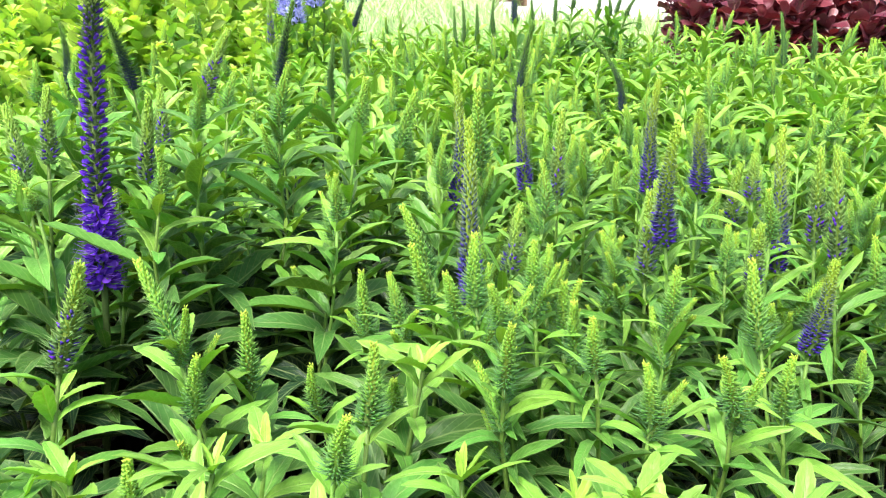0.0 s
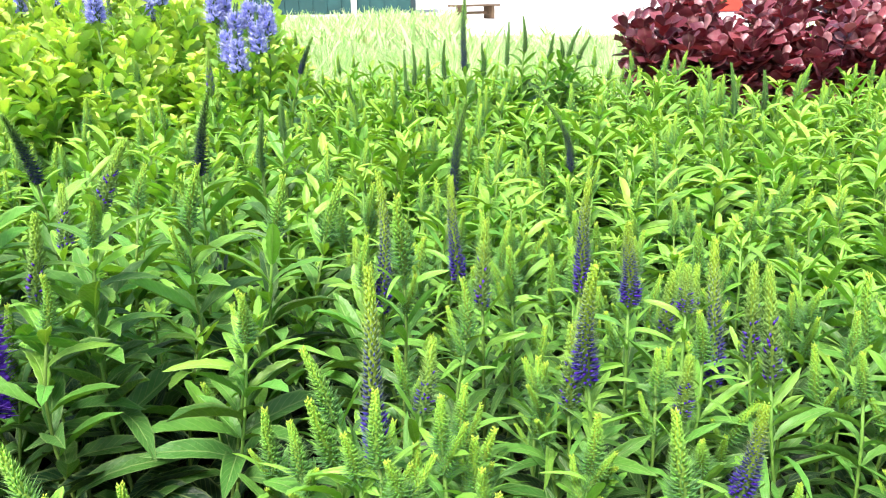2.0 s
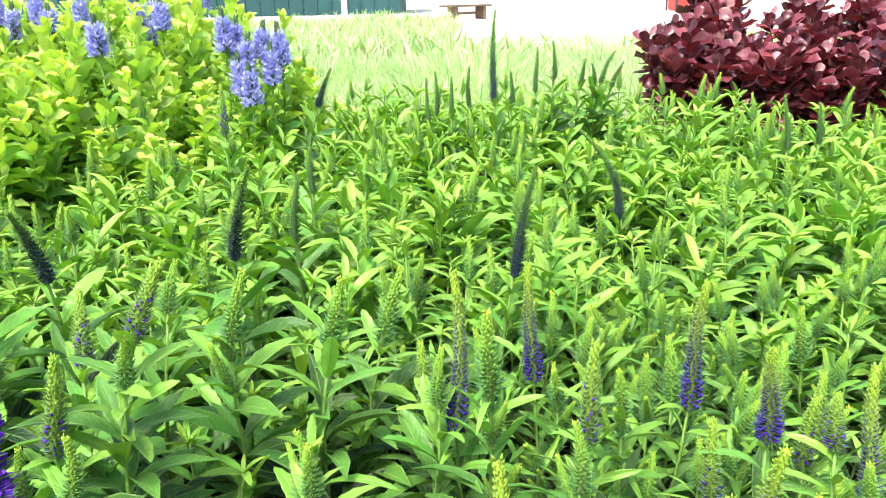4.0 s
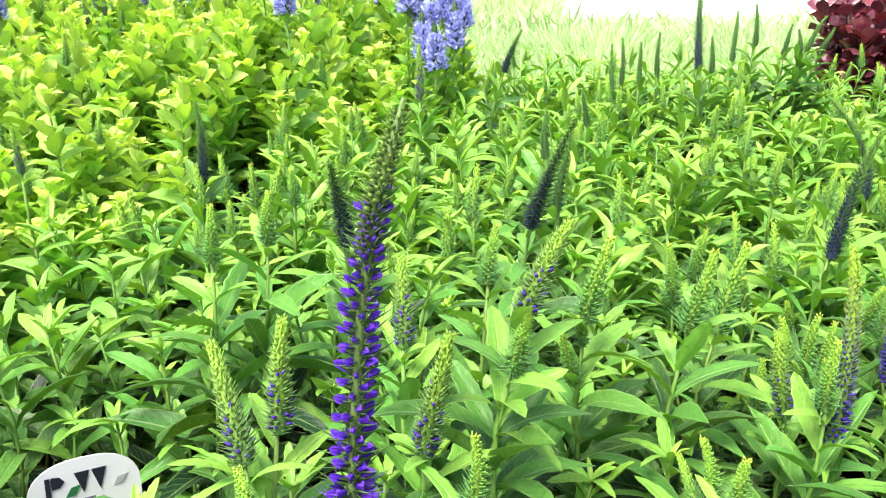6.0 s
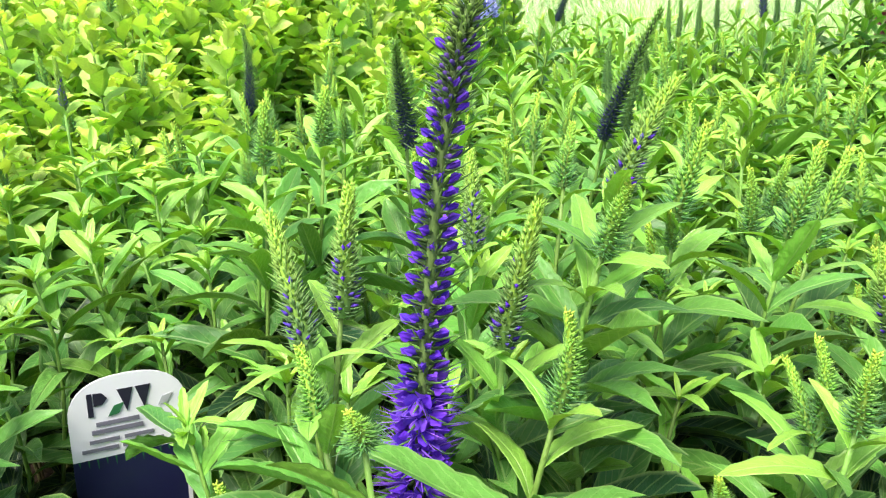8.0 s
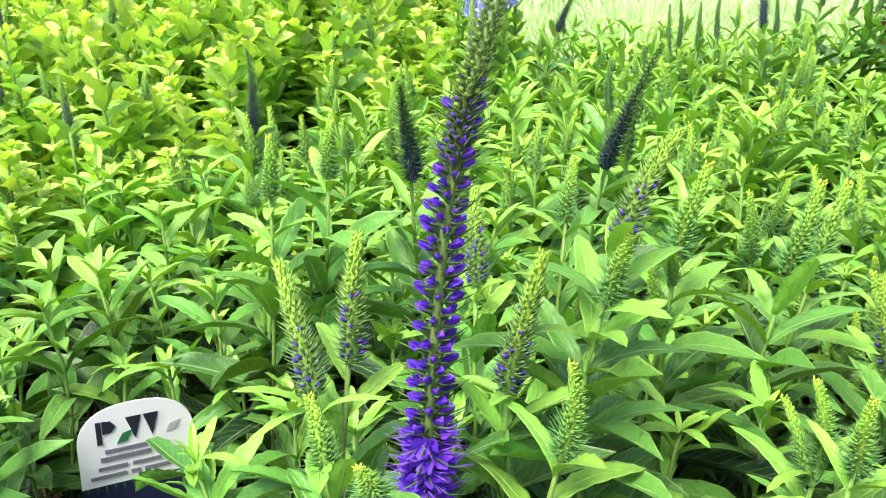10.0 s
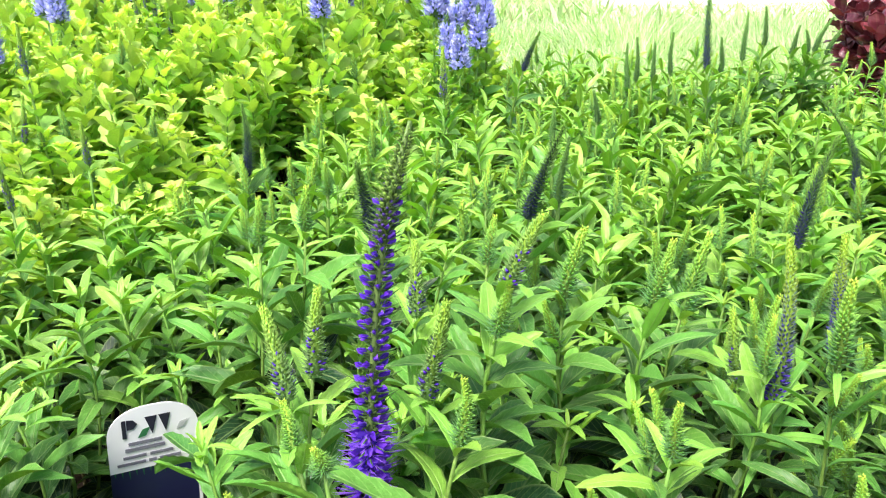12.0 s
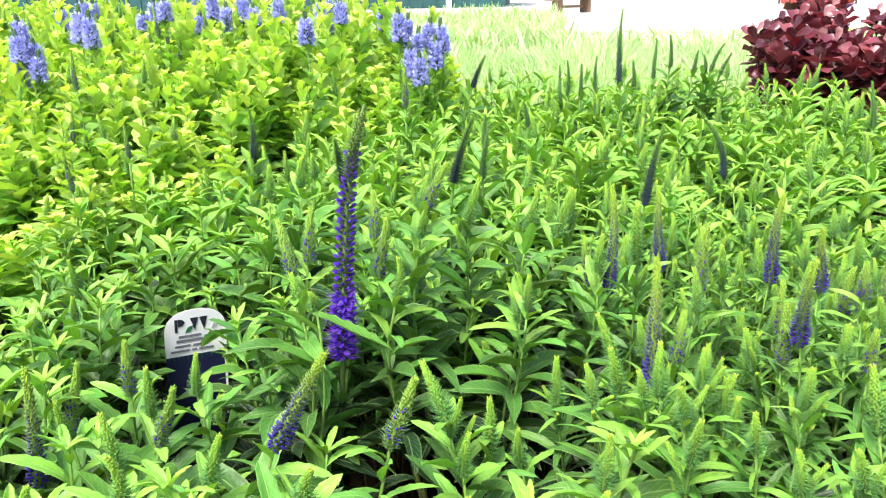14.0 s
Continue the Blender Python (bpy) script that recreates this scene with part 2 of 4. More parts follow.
NEEDLE_F = [(0, 1, 4, 3), (1, 2, 5, 4), (2, 0, 3, 5), (3, 4, 6), (4, 5, 6), (5, 3, 6)]


def flower_arrays(rng, size):
    """An open four-lobed flower with two long stamens, along x, as pieces (v, f, tint)."""
    out = []
    for k in range(4):
        a = math.pi / 2 * k + rng.uniform(-0.3, 0.3)
        v, f, _ = blade(3, 0.62, 0.25, 0.3, 0.0, shape=(0.6, 0.6), across=1)
        m = Matrix.Translation((0.35 * size, 0, 0)) @ Matrix.Rotation(a, 4, "X") @ Matrix.Rotation(-rng.uniform(0.45, 1.0), 4, "Y") @ Matrix.Scale(size * rng.uniform(0.75, 1.05), 4)
        out.append((move(v, m), f, mixc(VIOLET, VIOLET_LIGHT, rng.random() * 0.45)))
    for k in range(3):
        m = aim((0.2 * size, 0, 0), (1, rng.uniform(-0.5, 0.5), rng.uniform(-0.3, 0.6)), 0, (1.9 * size, 0.09 * size, 0.09 * size))
        out.append((move(NEEDLE, m), NEEDLE_F, mixc(VIOLET, VIOLET_LIGHT, 0.9)))
    out.append((move(DROP, Matrix.Diagonal((0.7 * size, 0.4 * size, 0.4 * size, 1))), DROP_F, VIOLET_DEEP))
    return out


def spike_mesh(kind, length, seed, count, fat=1.0, bend=0.0, coarse=False):
    """A flower spike along z from its lowest flower to its tip."""
    rng = random.Random(seed)
    b = Builder()
    r0 = {"bud": 0.0036, "tinge": 0.0036, "green": 0.0034, "half": 0.0042, "dark": 0.0040, "bloom": 0.0034, "sky": 0.0034}[kind] * fat

    def centre(t):
        return Vector((bend * length * t ** 2.2, 0.012 * math.sin(5 * t + seed) * length, length * t))

    slim = 0.84 if kind == "dark" else 0.62
    ts = [i / 8 for i in range(9)]
    core = {"bud": (CALYX, LIME), "tinge": (CALYX, LIME), "green": (CALYX, CALYX), "half": (CALYX, LIME), "dark": ((0.035, 0.05, 0.09), (0.06, 0.12, 0.04)), "bloom": ((0.13, 0.2, 0.06), CALYX), "sky": (CALYX, CALYX)}[kind]
    v, f = tube([centre(t) for t in ts], [r0 * (0.75 if kind == "bloom" else 1) * (1.0 - slim * t ** 1.3) for t in ts], 6)
    b.add(v, f, None, np.array([mixc(core[0], core[1], t) for t in ts for _ in range(6)]))
    for i in range(count):
        t = (i + 0.5) / count
        t = t ** (0.92 if kind == "bloom" else 1.0)
        ang = i * 2.39996 + rng.uniform(-0.25, 0.25)
        d = Vector((math.cos(ang), math.sin(ang), 0))
        r = r0 * (1 - slim * t ** 1.3)
        c = centre(t)
        small = (1 - 0.65 * t ** 1.6) * min(1.0, 0.5 + 5 * t)
        rise = 0.75 + 1.9 * t ** 1.3
        needle, bud, tint, btint, blen = 0.0088 * fat * (0.25 + 0.75 * small), 0.0021 * fat * (0.5 + 0.5 * small), LIME, CALYX, 2.0
        if kind == "bud":
            tint = mixc((0.13, 0.37, 0.06), (0.30, 0.58, 0.07), t * 1.3 - 0.2 + rng.uniform(-0.1, 0.1)) if t < 0.95 else mixc(TIP, (0.44, 0.60, 0.08), rng.random())
            btint = mixc((0.12, 0.30, 0.10), (0.28, 0.55, 0.08), t * 1.2 - 0.2)
            needle *= 1.55 * (1 - 0.62 * t)
            bud *= 1.1
        elif kind == "green":
            tint = mixc((0.045, 0.12, 0.06), (0.13, 0.30, 0.06), t * 1.2 + rng.uniform(-0.2, 0.2))
            btint = mixc((0.06, 0.15, 0.07), (0.18, 0.38, 0.08), t)
        elif kind == "tinge":
            tint = mixc((0.13, 0.24, 0.09), (0.32, 0.56, 0.08), t * 1.4 - 0.3)
            btint = mixc((0.14, 0.27, 0.09), (0.30, 0.54, 0.08), t * 1.2 - 0.2)
            if t < 0.55 and rng.random() < 0.34:
                tint, bud = mixc(VIOLET, SLATE, rng.random() * 0.7), bud * 1.15
        elif kind == "half":
            z = t + rng.uniform(-0.07, 0.07)
            tint = mixc(mixc(VIOLET, VIOLET_DEEP, 0.3 + 0.7 * rng.random()), SLATE, (z - 0.06) * 3.0 + rng.uniform(-0.35, 0.35)) if z < 0.5 else mixc(SLATE, (0.28, 0.50, 0.07), (z - 0.5) * 2.6)
            btint = mixc((0.10, 0.14, 0.16), LIME, t * 1.5 - 0.3)
            bud *= 1.6 if z < 0.25 else 1.2
            needle *= 1.1
        elif kind == "dark":
            z = t + rng.uniform(-0.06, 0.06)
            deep = (0.026, 0.030, 0.11)
            tint = mixc(mixc(deep, VIOLET, 0.4 * rng.random()), deep, z * 3) if z < 0.45 else mixc(deep, (0.20, 0.38, 0.07), (z - 0.45) * 2.2)
            btint = mixc((0.035, 0.08, 0.04), (0.18, 0.40, 0.06), t * 1.1 + rng.uniform(-0.15, 0.15))
            needle *= 1.45
        elif kind == "bloom":
            z = t + rng.uniform(-0.04, 0.04)
            tint = mixc(VIOLET, VIOLET_DEEP, rng.random() * 0.6 + (z - 0.45)) if z < 0.66 else mixc((0.06, 0.05, 0.17), (0.16, 0.24, 0.06), (z - 0.68) * 4)
            btint = mixc((0.09, 0.17, 0.06), (0.2, 0.33, 0.06), t)
            bud *= 1.75 if z < 0.66 else 1.2
            blen, rise, needle = 2.0 if z < 0.66 else 1.5, 0.35 + 1.2 * t ** 1.5, needle * 1.15
        elif kind == "sky":
            tint = mixc(SKYBLUE, SKYPALE, rng.random() ** 1.5) if t < 0.72 else mixc(SLATE, CALYX, rng.random())
            bud *= 1.5 if t < 0.72 else 0.9
            needle *= 0.6
        way = (d + Vector((0, 0, rise + rng.uniform(-0.2, 0.2)))).normalized()
        if kind == "bloom" and t < 0.22:
            for fv, ff, ft in flower_arrays(rng, 0.0062 * fat):
                b.add(move(fv, aim(c + d * r, way, rng.uniform(0, 6))), ff, None, ft)
        elif kind == "sky" and t < 0.66:
            for fv, ff, ft in flower_arrays(rng, 0.0056 * fat):
                b.add(move(fv, aim(c + d * r, way, rng.uniform(0, 6))), ff, None, mixc(SKYBLUE, SKYPALE, rng.random()))
        else:
            b.add(move(DROP, aim(c + d * r * 0.7, way, rng.uniform(0, 1), (bud * blen * 1.25, bud, bud))), DROP_F, None, np.array([mixc(btint, tint, 0.3)] + [tint] * 4))
        low = (d + Vector((0, 0, rise * 0.75))).normalized()
        for extra in range(1 if t > 0.75 else 2):
            nv, nf = (BRACT, BRACT_F) if coarse or extra else (NEEDLE, NEEDLE_F)
            spot = c + d * r * 0.8 - Vector((0, 0, 0.0012))
            if extra:
                ang += 1.2
                low = (Vector((math.cos(ang), math.sin(ang), rise * rng.uniform(0.4, 0.8)))).normalized()
                spot = c + Vector((math.cos(ang), math.sin(ang), 0)) * r * 0.8
            b.add(move(nv, aim(spot, low, rng.uniform(-0.4, 0.4), (needle * rng.uniform(0.6, 1.2), 0.0010 * fat, 0.0010 * fat))), nf, None, btint)
    return b.mesh(kind + "_spike", [M_SPIKE])


SPIKES = {
    "bud": [spike_mesh("bud", 0.05, 10 + i, 130, 0.92, 0.08 * i - 0.1) for i in range(5)],
    "tinge": [spike_mesh("tinge", 0.06, 110 + i, 150, 1.0, 0.05 * i) for i in range(3)],
    "bud_far": [spike_mesh("bud", 0.05, 130 + i, 60, 1.15, 0.06 * i, True) for i in range(4)],
    "half": [spike_mesh("half", 0.11, 30 + i, 240, 0.92, 0.04 * i) for i in range(4)],
    "dark": [spike_mesh("dark", 0.10, 50 + i, 220, 0.9, 0.05 * i) for i in range(4)],
    "sky": [spike_mesh("sky", 0.06, 70 + i, 90, 1.6, 0.05 * i) for i in range(3)],
    "green": [spike_mesh("green", 0.10, 150 + i, 150, 0.9, 0.05 * i, True) for i in range(3)],
    "curl": [spike_mesh("dark", 0.10, 90, 230, 0.95, -0.6)],
}
SPIKE_LEN = {"bud": 0.05, "green": 0.10, "bud_far": 0.05, "tinge": 0.06, "half": 0.11, "dark": 0.10, "sky": 0.06, "curl": 0.10}

# ---- leaf templates: wide and narrow speedwell leaves, golden leaves ----
SHAPES = [dict(arch=0.38, fold=0.75, twist=0.2), dict(arch=0.55, fold=0.6, twist=-0.35), dict(arch=0.22, fold=0.95, twist=0.4), dict(arch=0.02, fold=0.8, twist=-0.2), dict(arch=0.75, fold=0.5, twist=0.15)]
# Old to new leaf; the dark end also carries painted shade low on stems.
AGE_AND_SHADE = [OLD_SHADED, mixc(OLD_SHADED, MID, 0.5), MID, mixc(MID, YOUNG, 0.6), YOUNG, mixc(YOUNG, TIP, 0.25)]


def leaf_mesh(segs, width, age, s, serr, across, curl, name="leaf", shape=(0.62, 0.55), mat=None):
    v, f, uv = blade(segs, width, s["arch"], s["fold"], serr, s["twist"], 0.035, shape, across, curl)
    b = Builder()
    tint = np.array([mixc(age, np.array(age) * 1.12, u) for u, _ in uv])
    b.add(v, f, uv, tint)
    return b.mesh(name, [mat or M_LEAF])


WIDE = [[leaf_mesh(12, 0.225, a, s, 0.07, 2, 0.35) for s in SHAPES] for a in AGE_AND_SHADE]
NARROW = [[leaf_mesh(10, 0.16, a, dict(s, twist=s["twist"] * 3, arch=s["arch"] * 1.5), 0.04, 2, 0.5) for s in SHAPES] for a in AGE_AND_SHADE]
WIDE_FAR = [blade(5, 0.235, s["arch"], s["fold"], 0.0, s["twist"], 0.03, (0.62, 0.55), 1) for s in SHAPES]
NARROW_FAR = [blade(4, 0.16, s["arch"] * 1.4, s["fold"], 0.0, s["twist"] * 2, 0.03, (0.62, 0.55), 1) for s in SHAPES]
GOLD_FAR = [blade(7, 0.54, s["arch"] * 0.8, s["fold"] * 0.7, 0.10, s["twist"], 0.06, (0.5, 0.62), 1) for s in SHAPES]


def bend_line(base, tip, lean, n=7):
    """Points of a stem from base to tip, which ends along lean."""
    a, d, h = Vector(base), Vector(tip), (Vector(tip) - Vector(base)).length
    b, c = a + Vector((0, 0, 0.35 * h)), d - Vector(lean).normalized() * 0.35 * h
    return [(1 - t) ** 3 * a + 3 * t * (1 - t) ** 2 * b + 3 * t * t * (1 - t) * c + t ** 3 * d for t in [i / n for i in range(n + 1)]]


def on_line(line, t):
    x = t * (len(line) - 1)
    i = min(int(x), len(line) - 2)
    return line[i].lerp(line[i + 1], x - i), (line[i + 1] - line[i]).normalized()


def leaf_plan(line, rng, narrow, flowering, dense=1.0):
    """Where the leaves of one stem sit: yields the place, way, roll, length and age (0 old to 1 new) of each. The
    speedwell tints add painted shade at low ages.
    """
    h = sum((line[i + 1] - line[i]).length for i in range(len(line) - 1))
    nodes = max(4, int(h * 0.80 / 0.0160 * dense))
    turn = rng.uniform(0, 6.28)
    for k in range(nodes):
        t = 0.22 + 0.77 * (k + 0.6) / nodes
        if t < 0.36:
            continue
        p, d = on_line(line, t)
        turn += math.pi / 2 + rng.uniform(-0.25, 0.25)
        size = (0.050 + 0.018 * math.sin(math.pi * min(1, t * 1.02)) - 0.017 * max(0, t - 0.80) / 0.2) * (0.82 if narrow else 1.0)
        up = -0.15 + 0.85 * t + 0.3 * max(0, t - 0.6)
        for side in (0, math.pi):
            a = turn + side + rng.uniform(-0.2, 0.2)
            e = up + rng.uniform(-0.22, 0.25)
            way = Vector((math.cos(a) * math.cos(e), math.sin(a) * math.cos(e), math.sin(e))) + d * 0.15
            # Keeps leaves low on the stem dark: shade in the gaps, by tint.
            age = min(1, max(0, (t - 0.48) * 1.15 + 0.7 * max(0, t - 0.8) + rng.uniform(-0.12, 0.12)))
            yield p, way, rng.uniform(-0.5, 0.5), size * rng.uniform(0.75, 1.15), age
    if not flowering:
        p, d = on_line(line, 1.0)
        for k in range(6):
            a = turn + k * 1.05 + rng.uniform(-0.2, 0.2)
            e = 0.55 + 0.15 * k
            way = Vector((math.cos(a) * math.cos(e), math.sin(a) * math.cos(e), math.sin(e)))
            yield p, way, rng.uniform(-0.3, 0.3), 0.031 - 0.0035 * k, 0.62 + 0.08 * k


def stem_colors(n, sides):
    return np.array([mixc(STEM_LOW, STEM_TOP, i / n * 1.3) for i in range(n + 1) for _ in range(sides)])


def meets_tag(w):
    """Whether a place lies in the room that the plant tag takes up."""
    u, v = w.x + 0.412, w.y - 0.751
    return abs(u * 0.82 + v * 0.57) < 0.038 and abs(v * 0.82 - u * 0.57) < 0.016 and w.z < 0.345


def meets_spike(w):
    """Whether a place lies before the open flowers of the tall spike."""
    return w.z > 0.325 and 0.44 < w.y < 0.64 and abs(w.x + 0.203 - (0.633 - w.y) * 0.22) < 0.020 + (0.633 - w.y) * 0.10


def near_stem(plant, base, tip, lean, kind, length, rng, narrow=False, leaves=1.0, spike=True, fine=True):
    """One stem of a near plant: its stalk, every leaf and its spike as objects. tip: the spike's (or shoot's) top, in the plant's space."""
    lean = Vector(lean).normalized()
    foot = Vector(tip) - lean * (length if kind else 0.0)
    line = bend_line(base, foot, lean)
    v, f = tube(line, [0.0019 - 0.0008 * i / 7 for i in range(8)], 5)
    b = Builder()
    b.add(v, f, None, stem_colors(7, 5))
    bank, shapes = (NARROW, NARROW_FAR) if narrow else (WIDE, WIDE_FAR)
    own = []
    for p, way, roll, size, age in leaf_plan(line, rng, narrow, bool(kind), leaves * (1.3 if narrow else 1.0)):
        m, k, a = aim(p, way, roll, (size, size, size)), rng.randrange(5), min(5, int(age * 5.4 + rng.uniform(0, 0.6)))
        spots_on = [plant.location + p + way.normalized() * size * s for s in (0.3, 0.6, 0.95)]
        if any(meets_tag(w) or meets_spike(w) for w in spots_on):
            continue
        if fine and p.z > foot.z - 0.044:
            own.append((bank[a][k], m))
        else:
            b.add(move(shapes[k][0], m), shapes[k][1], shapes[k][2], AGE_AND_SHADE[a], 1)
    stalk = part("flowering_stem" if kind else "leafy_stem", b.mesh("stalk", [M_STEM, M_LEAF]), plant)
    for me, m in own:
        part("leaf", me, stalk, m=m)
    if kind and spike:
        me = rng.choice(SPIKES[kind])
        m = up_aim(foot, lean, rng.uniform(0, 6.28) if kind != "curl" else 0.0) @ Matrix.Diagonal((1, 1, length / SPIKE_LEN[kind], 1))
        fat = 1.0 if kind != "bud" else min(1.15, max(0.90, length / 0.045))
        part("flower_spike", me, stalk, m=m @ Matrix.Diagonal((fat, fat, 1, 1)))
        if kind == "bud" and rng.random() < (0.7 if narrow else 0.1):
            for side in range(rng.randint(1, 3 if narrow else 2)):
                p, d = on_line(line, 0.96 - 0.07 * side)
                a = rng.uniform(0, 6.28)
                way = Vector((math.cos(a) * 0.45, math.sin(a) * 0.45, 1)).normalized()
                part("side_spike", rng.choice(SPIKES["bud"]), stalk, m=up_aim(p, way, a, rng.uniform(0.5, 0.75)))
    return stalk, line


def far_stem_mesh(seed, h, kind, length, narrow=False, gold=False):
    """A whole stem in one mesh, for plants that stay far off."""
    rng = random.Random(seed)
    b = Builder()
    lean = Vector((rng.uniform(-0.2, 0.2), rng.uniform(-0.2, 0.2), 1)).normalized()
    line = bend_line((0, 0, 0), (rng.uniform(-0.03, 0.03), rng.uniform(-0.03, 0.03), h), lean)
    v, f = tube(line, [0.002 - 0.0008 * i / 7 for i in range(8)], 4)
    b.add(v, f, None, stem_colors(7, 4), 0)
    bank = GOLD_FAR if gold else NARROW_FAR if narrow else WIDE_FAR
    for p, way, roll, size, age in leaf_plan(line, rng, narrow, bool(kind), 1.25 if gold else 1.0):
        if p.z < (0.5 if gold else 0.38) * h:
            continue
        v, f, uv = bank[rng.randrange(5)]
        if gold:
            size *= 0.74
            tint = mixc((0.16, 0.39, 0.07), (0.64, 0.83, 0.17), age ** 1.2 * 1.25 + rng.uniform(-0.25, 0.25))
            if age > 0.80 and rng.random() < 0.16:
                tint = (0.78, 0.64, 0.09)
        else:
            # Index raised: far leaves get lighter tints that stand in for haze.
            tint = AGE_AND_SHADE[min(5, int(age * 5.4 + rng.uniform(0.6, 2.0)))]
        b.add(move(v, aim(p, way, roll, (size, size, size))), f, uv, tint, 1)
    return b.mesh("stem", [M_STEM, M_GOLD if gold else M_LEAF])


# ---- the potted plants ----
def pot_mesh():
    """A round nursery pot with a rolled rim and a recessed soil bed."""
    prof = [(0.0, 0.0), (0.052, 0.0), (0.055, 0.004), (0.066, 0.125), (0.070, 0.127), (0.071, 0.142), (0.069, 0.145), (0.066, 0.143), (0.064, 0.128), (0.062, 0.118)]
    v, f, s = [], [], 20
    for r, z in prof:
        v += [(r * math.cos(2 * math.pi * j / s), r * math.sin(2 * math.pi * j / s), z) for j in range(s)]
    for i in range(len(prof) - 1):
        f += [(i * s + j, i * s + (j + 1) % s, (i + 1) * s + (j + 1) % s, (i + 1) * s + j) for j in range(s)]
    me = bpy.data.meshes.new("pot")
    me.from_pydata(v, [], f)
    me.materials.append(M_POT)
    return me


def soil_mesh():
    v, f, rng = [(0, 0, 0.127)], [], random.Random(5)
    for k, r in enumerate((0.02, 0.042, 0.063)):
        v += [(r * math.cos(0.3927 * j), r * math.sin(0.3927 * j), 0.125 + rng.uniform(-0.004, 0.004)) for j in range(16)]
    f += [(0, 1 + j, 1 + (j + 1) % 16) for j in range(16)]
    for k in range(2):
        f += [(1 + 16 * k + j, 17 + 16 * k + j, 17 + 16 * k + (j + 1) % 16, 1 + 16 * k + (j + 1) % 16) for j in range(16)]
    me = bpy.data.meshes.new("soil")
    me.from_pydata(v, [], f)
    me.materials.append(M_SOIL)
    return me


POT, SOIL = pot_mesh(), soil_mesh()
TOLD = []


def key(x, y, z, kind, length, lx=0.0, ly=0.0):
    """A stem that can be told apart: its top, its kind of spike, the spike's length and lean."""
    TOLD.append((x, y, z, kind, length, lx, ly))


def canopy(x, y):
    """Height of the leafy tops over the bed."""
    return 0.372 + 0.085 * min(0.4, max(0.0, y - 0.7)) + 0.035 * max(0.0, y - 1.1) + 0.012 * noise.noise((x * 5, y * 5, 0))

# ---- stems placed one by one ----
key(-0.228, 0.762, 0.530, "dark", 0.070, 0.10, -0.50)
key(-0.107, 0.824, 0.536, "dark", 0.090, 0.20, -0.50)
key(-0.093, 0.977, 0.496, "green", 0.068, 0.08, -0.30)
key(-0.115, 0.668, 0.522, "tinge", 0.049, 0.32, 0.06)
key(-0.089, 0.731, 0.491, "bud", 0.047, 0.15, -0.08)
key(-0.028, 0.754, 0.477, "bud", 0.047, 0.22, -0.04)
key(0.007, 0.817, 0.460, "bud", 0.057, 0.28, 0.08)
key(-0.254, 0.636, 0.476, "tinge", 0.052, -0.21, 0.30)
key(-0.226, 0.635, 0.486, "tinge", 0.051, 0.14, 0.00)
key(-0.161, 0.639, 0.481, "tinge", 0.064, 0.17, -0.15)
key(-0.192, 0.751, 0.474, "tinge", 0.049, 0.02, 0.30)
key(-0.139, 0.613, 0.446, "bud", 0.036, 0.34, 0.00)
key(-0.126, 0.648, 0.485, "bud", 0.032, 0.28, -0.30)
key(-0.146, 0.785, 0.482, "bud", 0.034, 0.07, 0.30)
key(-0.238, 0.596, 0.439, "bud", 0.028, -0.30, 0.22)
key(-0.212, 0.570, 0.434, "bud", 0.014, -0.14, 0.00)
key(-0.312, 0.785, 0.492, "bud", 0.035, 0.05, 0.00)
key(-0.278, 0.788, 0.499, "bud", 0.032, 0.09, -0.10)
key(-0.343, 1.080, 0.447, "bud", 0.036, 0.07, 0.00)
key(-0.422, 1.074, 0.509, "dark", 0.076, 0.12, 0.00)
key(-0.036, 0.641, 0.425, "bud", 0.034, 0.05, -0.08)
key(0.020, 0.782, 0.417, "tinge", 0.053, -0.15, 0.00)
key(0.030, 0.737, 0.433, "bud", 0.038, -0.06, 0.00)
key(0.054, 0.752, 0.478, "half", 0.112, 0.09, 0.00)
key(0.099, 0.822, 0.461, "half", 0.094, -0.06, 0.00)
key(0.061, 0.697, 0.475, "bud", 0.057, -0.05, -0.15)
key(0.119, 0.684, 0.461, "tinge", 0.065, -0.01, 0.00)
key(0.202, 0.746, 0.477, "half", 0.094, 0.04, 0.00)
key(0.217, 0.671, 0.464, "half", 0.061, -0.02, 0.02)
key(0.053, 0.529, 0.478, "half", 0.107, -0.05, 0.00)
key(0.115, 0.921, 0.514, "dark", 0.102, 0.15, -0.12)
key(0.276, 0.673, 0.450, "half", 0.105, -0.01, 0.12)
key(0.265, 0.545, 0.396, "half", 0.060, 0.13, 0.00)
key(0.158, 0.546, 0.471, "half", 0.079, -0.21, -0.29)
key(0.166, 0.583, 0.426, "tinge", 0.056, 0.00, 0.00)
key(0.172, 0.532, 0.395, "bud", 0.032, 0.08, 0.08)
key(0.144, 0.607, 0.394, "bud", 0.027, -0.21, 0.30)
key(0.234, 0.588, 0.405, "tinge", 0.043, -0.02, 0.03)
key(0.225, 0.616, 0.395, "bud", 0.029, 0.04, 0.30)
key(0.248, 0.689, 0.421, "tinge", 0.051, -0.06, 0.00)
key(0.258, 0.675, 0.430, "tinge", 0.033, 0.05, 0.30)
key(0.293, 0.648, 0.439, "tinge", 0.067, -0.05, 0.00)
key(0.296, 0.625, 0.443, "tinge", 0.077, -0.08, 0.00)
key(0.255, 0.627, 0.417, "bud", 0.035, -0.07, 0.00)
key(0.017, 0.554, 0.425, "bud", 0.043, -0.38, 0.05)
key(0.026, 0.521, 0.411, "bud", 0.045, -0.19, -0.22)
